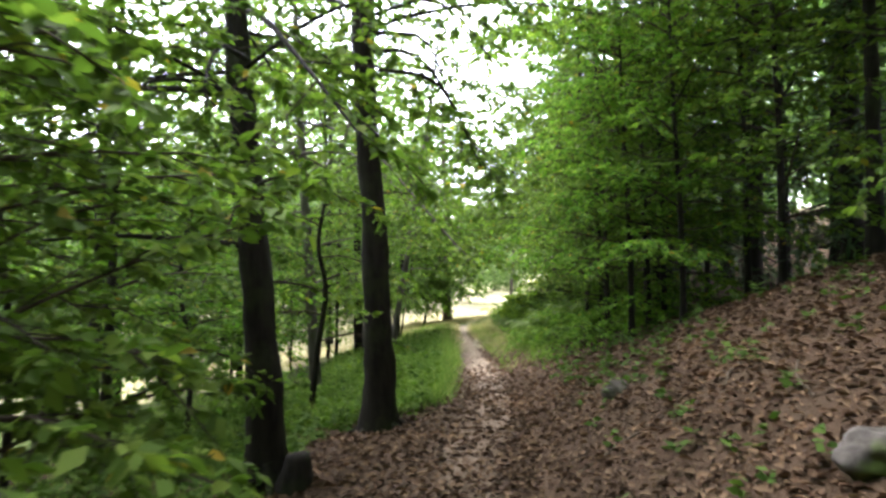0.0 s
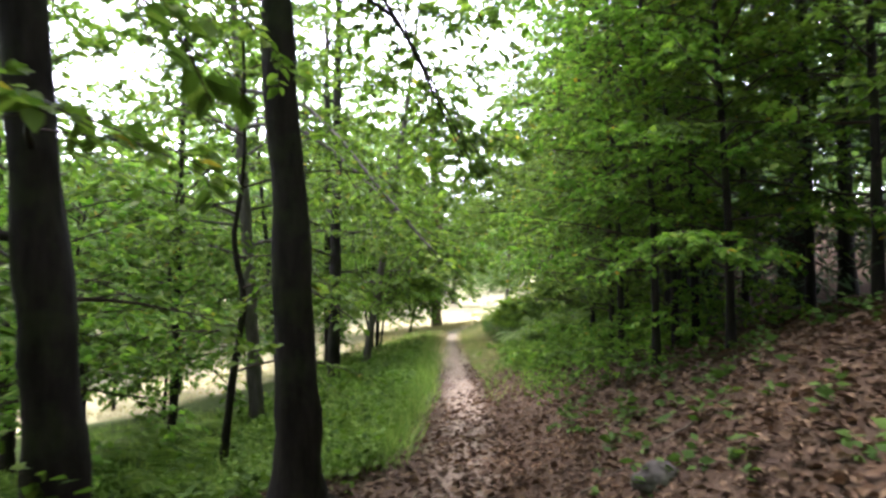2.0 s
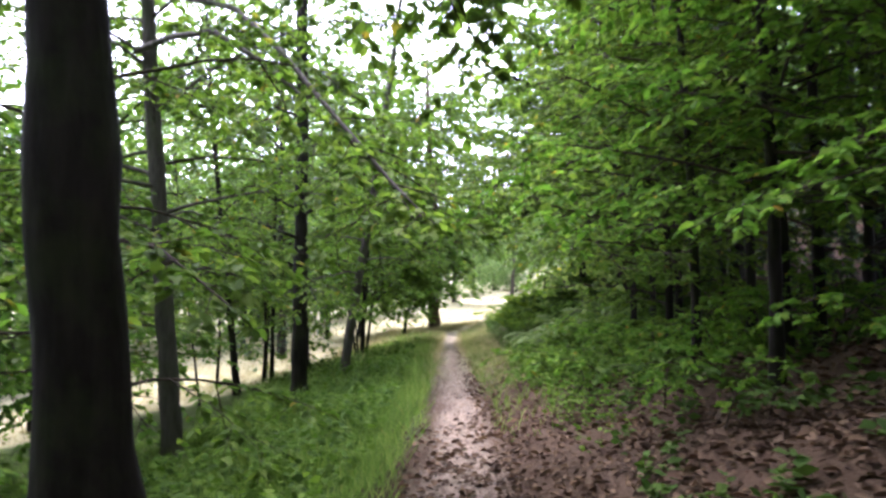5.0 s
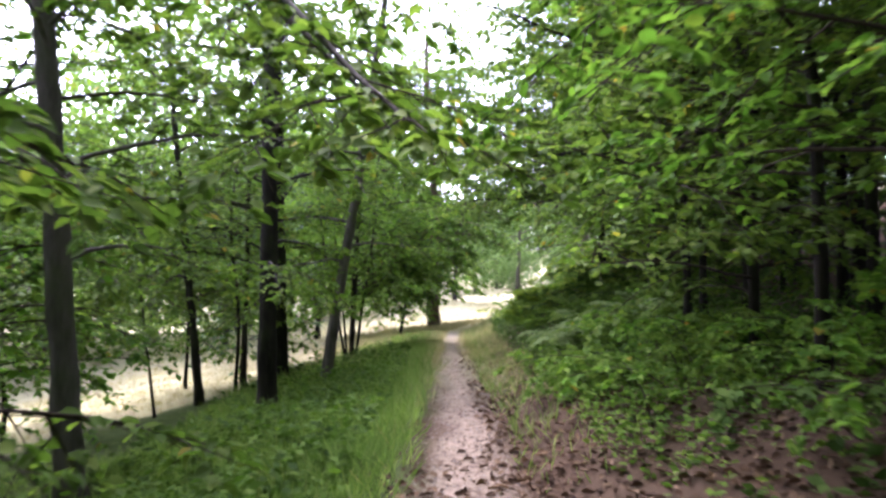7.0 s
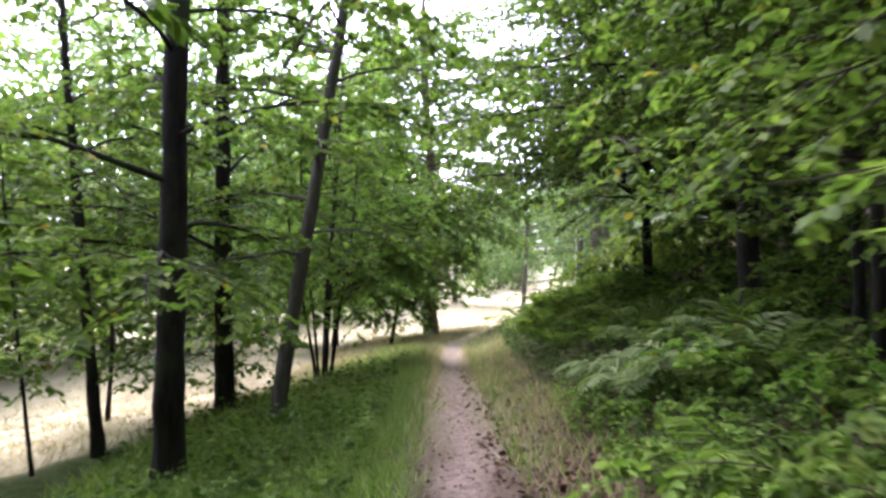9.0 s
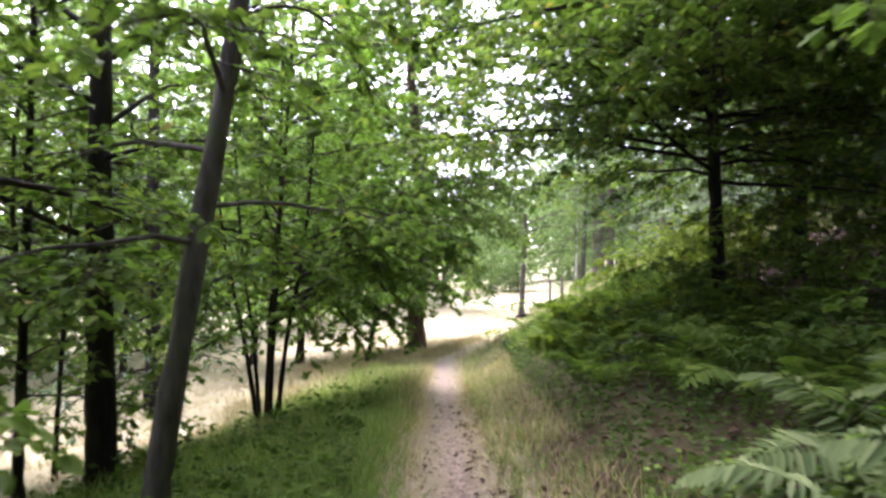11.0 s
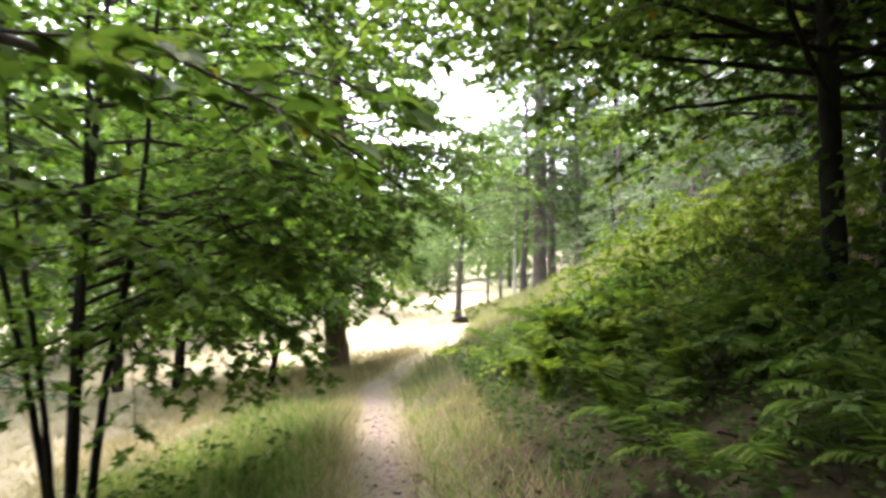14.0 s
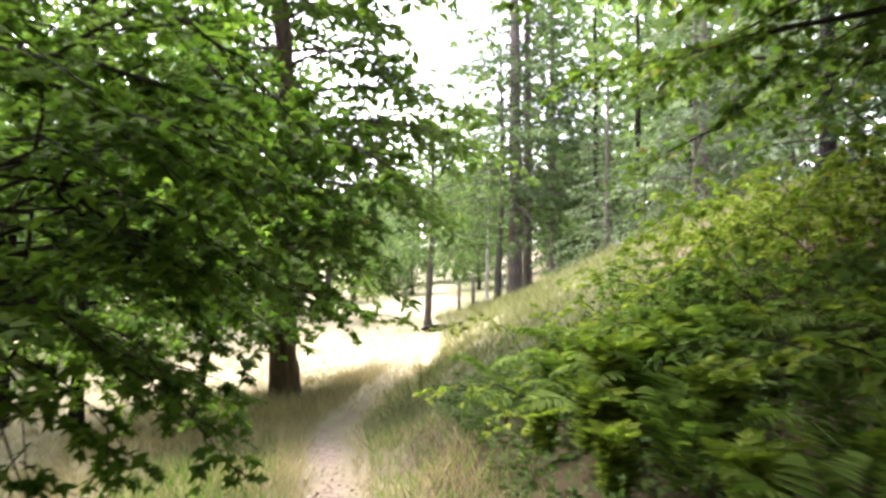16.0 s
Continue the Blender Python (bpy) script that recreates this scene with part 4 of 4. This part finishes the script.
grass("dry_grass", "tall dry straw-coloured grass beside the path", scatter(24000, 13.5, 30, -0.75, 0.95, lambda x, y: np.clip((y - 13) / 8, 0, 1) * np.clip((np.abs(x - path_x(y)) - np.interp(y, [14, 20], [0.22, 0.1])) / 0.2, 0, 1), 404), 0.2, 0.006, M_straw, 405)
grass("dry_grass", "dry meadow grass mixed into the verge", scatter(22000, 17, 29, -3.0, -0.2, lambda x, y: np.clip((y - 17) / 4, 0, 1) * np.clip((-(x - path_x(y)) - 0.12) / 0.2, 0, 1), 412), 0.22, 0.009, M_straw, 413)
grass("dry_grass", "tall dry grass on the sunny bank", scatter(26000, 25, 40, 0.6, 7.5, None, 406), 0.32, 0.012, M_pale, 407)
grass("meadow_grass", "pale sunlit meadow grass", scatter(40000, 14, 40, -9, 0.3, lambda x, y: lawn_mask(x, y) * np.clip(1.3 - (y - 14) / 30, 0.2, 1), 408), 0.17, 0.012, M_straw, 409, 0.8)
grass("slope_grass", "soft shaded grass under the beeches", scatter(18000, 5.0, 15, -6.5, -1.7, None, 410), 0.22, 0.009, M_grass, 411, 0.8)


def herbs(name, label, pos, leaf, h, material, seed):
    g = np.random.default_rng(seed)
    n, k = len(pos), 7
    up_n = unit(np.array([0, 0, 1.0]) + g.normal(0, 0.7, (n, k, 3)))
    a = g.uniform(0, 6.283, (n, k))
    way = np.stack([np.cos(a), np.sin(a), g.uniform(-0.1, 0.5, (n, k))], -1)
    p = pos[:, None] + np.stack([np.zeros((n, k)), np.zeros((n, k)), h * g.uniform(0.1, 1, (n, k)) * g.uniform(0.5, 1.2, (n, 1))], -1)
    L = (leaf * g.uniform(0.5, 1.2, (n, k))).ravel()
    tagged(new(name, leaves(name, p.reshape(-1, 3), way.reshape(-1, 3), up_n.reshape(-1, 3), L, L * 0.55, material, False)), label, "plants", kind="stuff")


herbs("undergrowth", "nettles and low herbs on the slope below the path", scatter(1300, 8, 23, -3.5, -0.75, verge, 420), 0.09, 0.28, M_herb, 421)
herbs("undergrowth", "low green herbs scattered over the leafy bank", scatter(300, 3, 12, 0.9, 4.0, None, 422), 0.085, 0.15, M_herb, 423)
herbs("undergrowth", "thick low herbs on the bank", scatter(5200, 12.5, 25, 0.9, 3.8, None, 424), 0.05, 0.32, M_herb, 425)
herbs("undergrowth", "fresh green herbs at the foot of the young beeches", scatter(2200, 9.5, 16.5, 0.8, 3.0, lambda x, y: np.clip((y - 9.5) / 2.5, 0, 1), 428), 0.055, 0.3, M_nettle, 429)
herbs("undergrowth", "broad-leaved herbs in the lush verge", scatter(1200, 7.5, 18, -2.6, -0.7, verge, 444), 0.085, 0.3, M_nettle, 445)
herbs("undergrowth", "shaded herbs under the beeches", scatter(900, 3.5, 11, -4.5, -1.5, None, 426), 0.1, 0.2, M_herb, 427)


def litter(name, label, pos, seed, size=1.0):
    g = np.random.default_rng(seed)
    n = len(pos)
    a = g.uniform(0, 6.283, n)
    way = np.stack([np.cos(a), np.sin(a), g.uniform(-0.25, 0.35, n)], -1)
    nor = unit(np.array([0, 0, 1.0]) + g.normal(0, 0.38, (n, 3)))
    L = g.uniform(0.035, 0.09, n) * size
    tagged(new(name, leaves(name, pos + [0, 0, 0.012 * size], way, nor, L, L * g.uniform(0.4, 0.7, n), M_litter, True, 0.3)), label, "leaves", kind="stuff")


litter("fallen_leaves", "curled brown fallen leaves thick on the bank", scatter(34000, 1.6, 11.5, 0.3, 4.6, lambda x, y: np.clip((12 - y) / 4, 0, 1), 430), 431, 0.88)
litter("fallen_leaves", "brown fallen leaves trodden into the path", scatter(9000, 2.5, 12, -1.6, 0.5, lambda x, y: np.clip((12.5 - y) / 5, 0.1, 1) * 0.9, 432), 433)
litter("fallen_leaves", "thin brown leaves along the path's foot of bank", scatter(6000, 11, 22, 0.1, 2.4, lambda x, y: np.clip((22 - y) / 9, 0, 1) * 0.8, 434), 435)
litter("fallen_leaves", "brown leaves in the shade of the wood", scatter(5000, 1.5, 9, -5.5, -1.2, None, 436), 437)


def rock(label, x, y, size, seed, squash, material):
    bm = bmesh.new()
    bmesh.ops.create_icosphere(bm, subdivisions=4, radius=1)
    for v in bm.verts:
        k = 1 + 0.35 * noise.noise(v.co * 1.3 + Vector((seed, 0, 0))) + 0.12 * noise.noise(v.co * 4 + Vector((0, seed, 0)))
        v.co = Vector((v.co.x * k * size, v.co.y * k * size * 0.8, v.co.z * k * size * squash))
    me = bpy.data.meshes.new("rock")
    bm.to_mesh(me)
    bm.free()
    me.materials.append(material)
    me.polygons.foreach_set("use_smooth", np.ones(len(me.polygons), bool))
    ob = tagged(new("rock", me), label, "rock", "bank rocks")
    ob.location = (x, y, float(height(x, y)) + size * squash * 0.25)


M_rock = bark_material("mossy_rock", (0.03, 0.027, 0.023), (0.12, 0.108, 0.095), 1.8, (0.06, 0.085, 0.02), 9.0)
M_dark_rock = bark_material("dark_rock", (0.03, 0.027, 0.024), (0.09, 0.08, 0.07), 0.5, (0.04, 0.055, 0.015), 9.0)
M_pebble = bark_material("pebble", (0.1, 0.085, 0.075), (0.32, 0.28, 0.25), 0.0, scale=40.0)
gp = np.random.default_rng(77)
pb = scatter(1500, 8, 25, -0.35, 0.4, lambda x, y: np.clip((y - 7) / 5, 0, 1), 440)
octa = np.array([[1, 0, 0], [0, 1, 0], [-1, 0, 0], [0, -1, 0], [0, 0, 0.7], [0, 0, -0.7]])
octf = np.array([[0, 1, 4], [1, 2, 4], [2, 3, 4], [3, 0, 4], [1, 0, 5], [2, 1, 5], [3, 2, 5], [0, 3, 5]])
pv = pb[:, None] + octa[None] * gp.uniform(0.004, 0.016, (len(pb), 1, 1)) * gp.uniform(0.6, 1.3, (len(pb), 6, 1))
tagged(new("pebbles", soup("pebbles", pv, octf[None] + (np.arange(len(pb)) * 6)[:, None, None], 3, M_pebble)), "small grey pebbles trodden into the path", "pebbles", kind="stuff")
rock("pale rock with a cap of green moss on the bank", 1.8, 2.87, 0.18, 5.0, 0.6, M_rock)
litter("path_debris", "small brown leaf bits trodden into the dirt path", scatter(2600, 8, 24, -0.45, 0.6, None, 438), 439, 0.4)
M_stick = bark_material("fallen_wood", (0.05, 0.038, 0.028), (0.14, 0.11, 0.085), 0.2, scale=25.0)
for k in range(14):
    y = gp.uniform(4, 13)
    x = float(path_x(y)) + gp.uniform(0.8, 2.6)
    a, ln = gp.uniform(0, 6.28), gp.uniform(0.25, 0.75)
    xs, ys = x + np.linspace(-0.5, 0.5, 7) * ln * math.cos(a), y + np.linspace(-0.5, 0.5, 7) * ln * math.sin(a)
    pts = np.stack([xs + gp.normal(0, 0.012, 7), ys + gp.normal(0, 0.012, 7), height(xs, ys) + 0.015], -1)
    tagged(new("fallen_branch", tubes("fallen_branch", [(pts - pts[3], np.linspace(0.012, 0.004, 7))], M_stick, 6)), "dead grey-brown stick lying on the leaves", "branch", "fallen sticks").location = pts[3]
rock("small dark rock in the leaves", 1.5, 6.0, 0.12, 8.0, 0.7, M_dark_rock)

# an old stump beside the first beech
z = float(height(-1.16, 5.5))
stump = tagged(new("tree_stump", tubes("tree_stump", [(np.array([(0, 0, -0.1), (0, 0, 0.02), (0.01, 0, 0.12), (0.015, 0.01, 0.22), (0.01, 0.01, 0.27), (0.01, 0.01, 0.275)]), (0.2, 0.16, 0.12, 0.11, 0.09, 0.004))], M_bark, 12, 0.06)), "dark weathered stump at the beech's foot", "stump")
stump.location = (-1.16, 5.5, z)


# ---- small things far off in the meadow ----
M_post = bark_material("weathered_post", (0.1, 0.085, 0.07), (0.2, 0.175, 0.15), 0.1, scale=20.0)
M_birch = bark_material("birch_bark", (0.45, 0.43, 0.4), (0.72, 0.7, 0.66), 0.15, (0.08, 0.07, 0.06), 6.0)
M_sign, st, sb = mat("sign_white", 0.6)
st.links.new(ramp(st, noisy(st, 9.0), [(0.3, (0.6, 0.58, 0.5)), (0.7, (0.75, 0.73, 0.66))]), sb.inputs["Base Color"])


def post(x, y, h, r, label, name="fence_post", group="meadow posts"):
    line = np.array([(0, 0, -0.3), (0, 0, h * 0.5), (0.01, 0, h), (0.01, 0, h + 0.02)])
    ob = tagged(new(name, tubes(name, [(line, (r, r, r * 0.95, 0.003))], M_post, 10, 0.03)), label, "post", group)
    ob.location = foot(x, y)
    return ob


post(5.1, 40.2, 0.95, 0.05, "weathered wooden post in the meadow")
post(5.6, 40.4, 1.05, 0.06, "weathered wooden post in the meadow")
sign = tagged(new("trail_sign"), "small pale board on a wooden post by the trees", "sign")
sign.location = foot(6.45, 40.3)
part("post", tubes("post", [(np.array([(0, 0, -0.2), (0, 0, 0.8), (0, 0, 0.82)]), (0.03, 0.03, 0.003))], M_post, 8), sign)
bm = bmesh.new()
bmesh.ops.create_cube(bm, size=1, matrix=Matrix.Translation((0, -0.045, 0.66)) @ Matrix.Diagonal((0.24, 0.03, 0.26, 1)))
bmesh.ops.bevel(bm, geom=bm.edges[:], offset=0.006, segments=1, affect="EDGES")
board = bpy.data.meshes.new("board")
bm.to_mesh(board)
bm.free()
board.materials.append(M_sign)
part("board", board, sign, "small pale blank board")
tr = up(6.7, 43.0, (0.02, 0, 1.5), (0.05, 0, 3), (0.1, 0, 5))
tree("birch_tree", "slim white birch at the far side of the meadow", tr, 0.06, M_birch, M_hazy, ring_limbs(tr, 1.9, 4.8, 14, 1.2, 0.4, 0.3, seed=180), fine=False, gap=0.18)
lx, ly = np.linspace(-0.45, 0.45, 7), np.zeros(7)
log = tagged(new("fallen_log", tubes("fallen_log", [(np.stack([lx, 0.03 * np.sin(lx * 5), np.full(7, 0.09)], -1), (0.02, 0.09, 0.11, 0.11, 0.1, 0.08, 0.02))], M_bark, 10, 0.05)), "short dark log lying in the meadow", "log")
log.location = foot(3.65, 35.8)
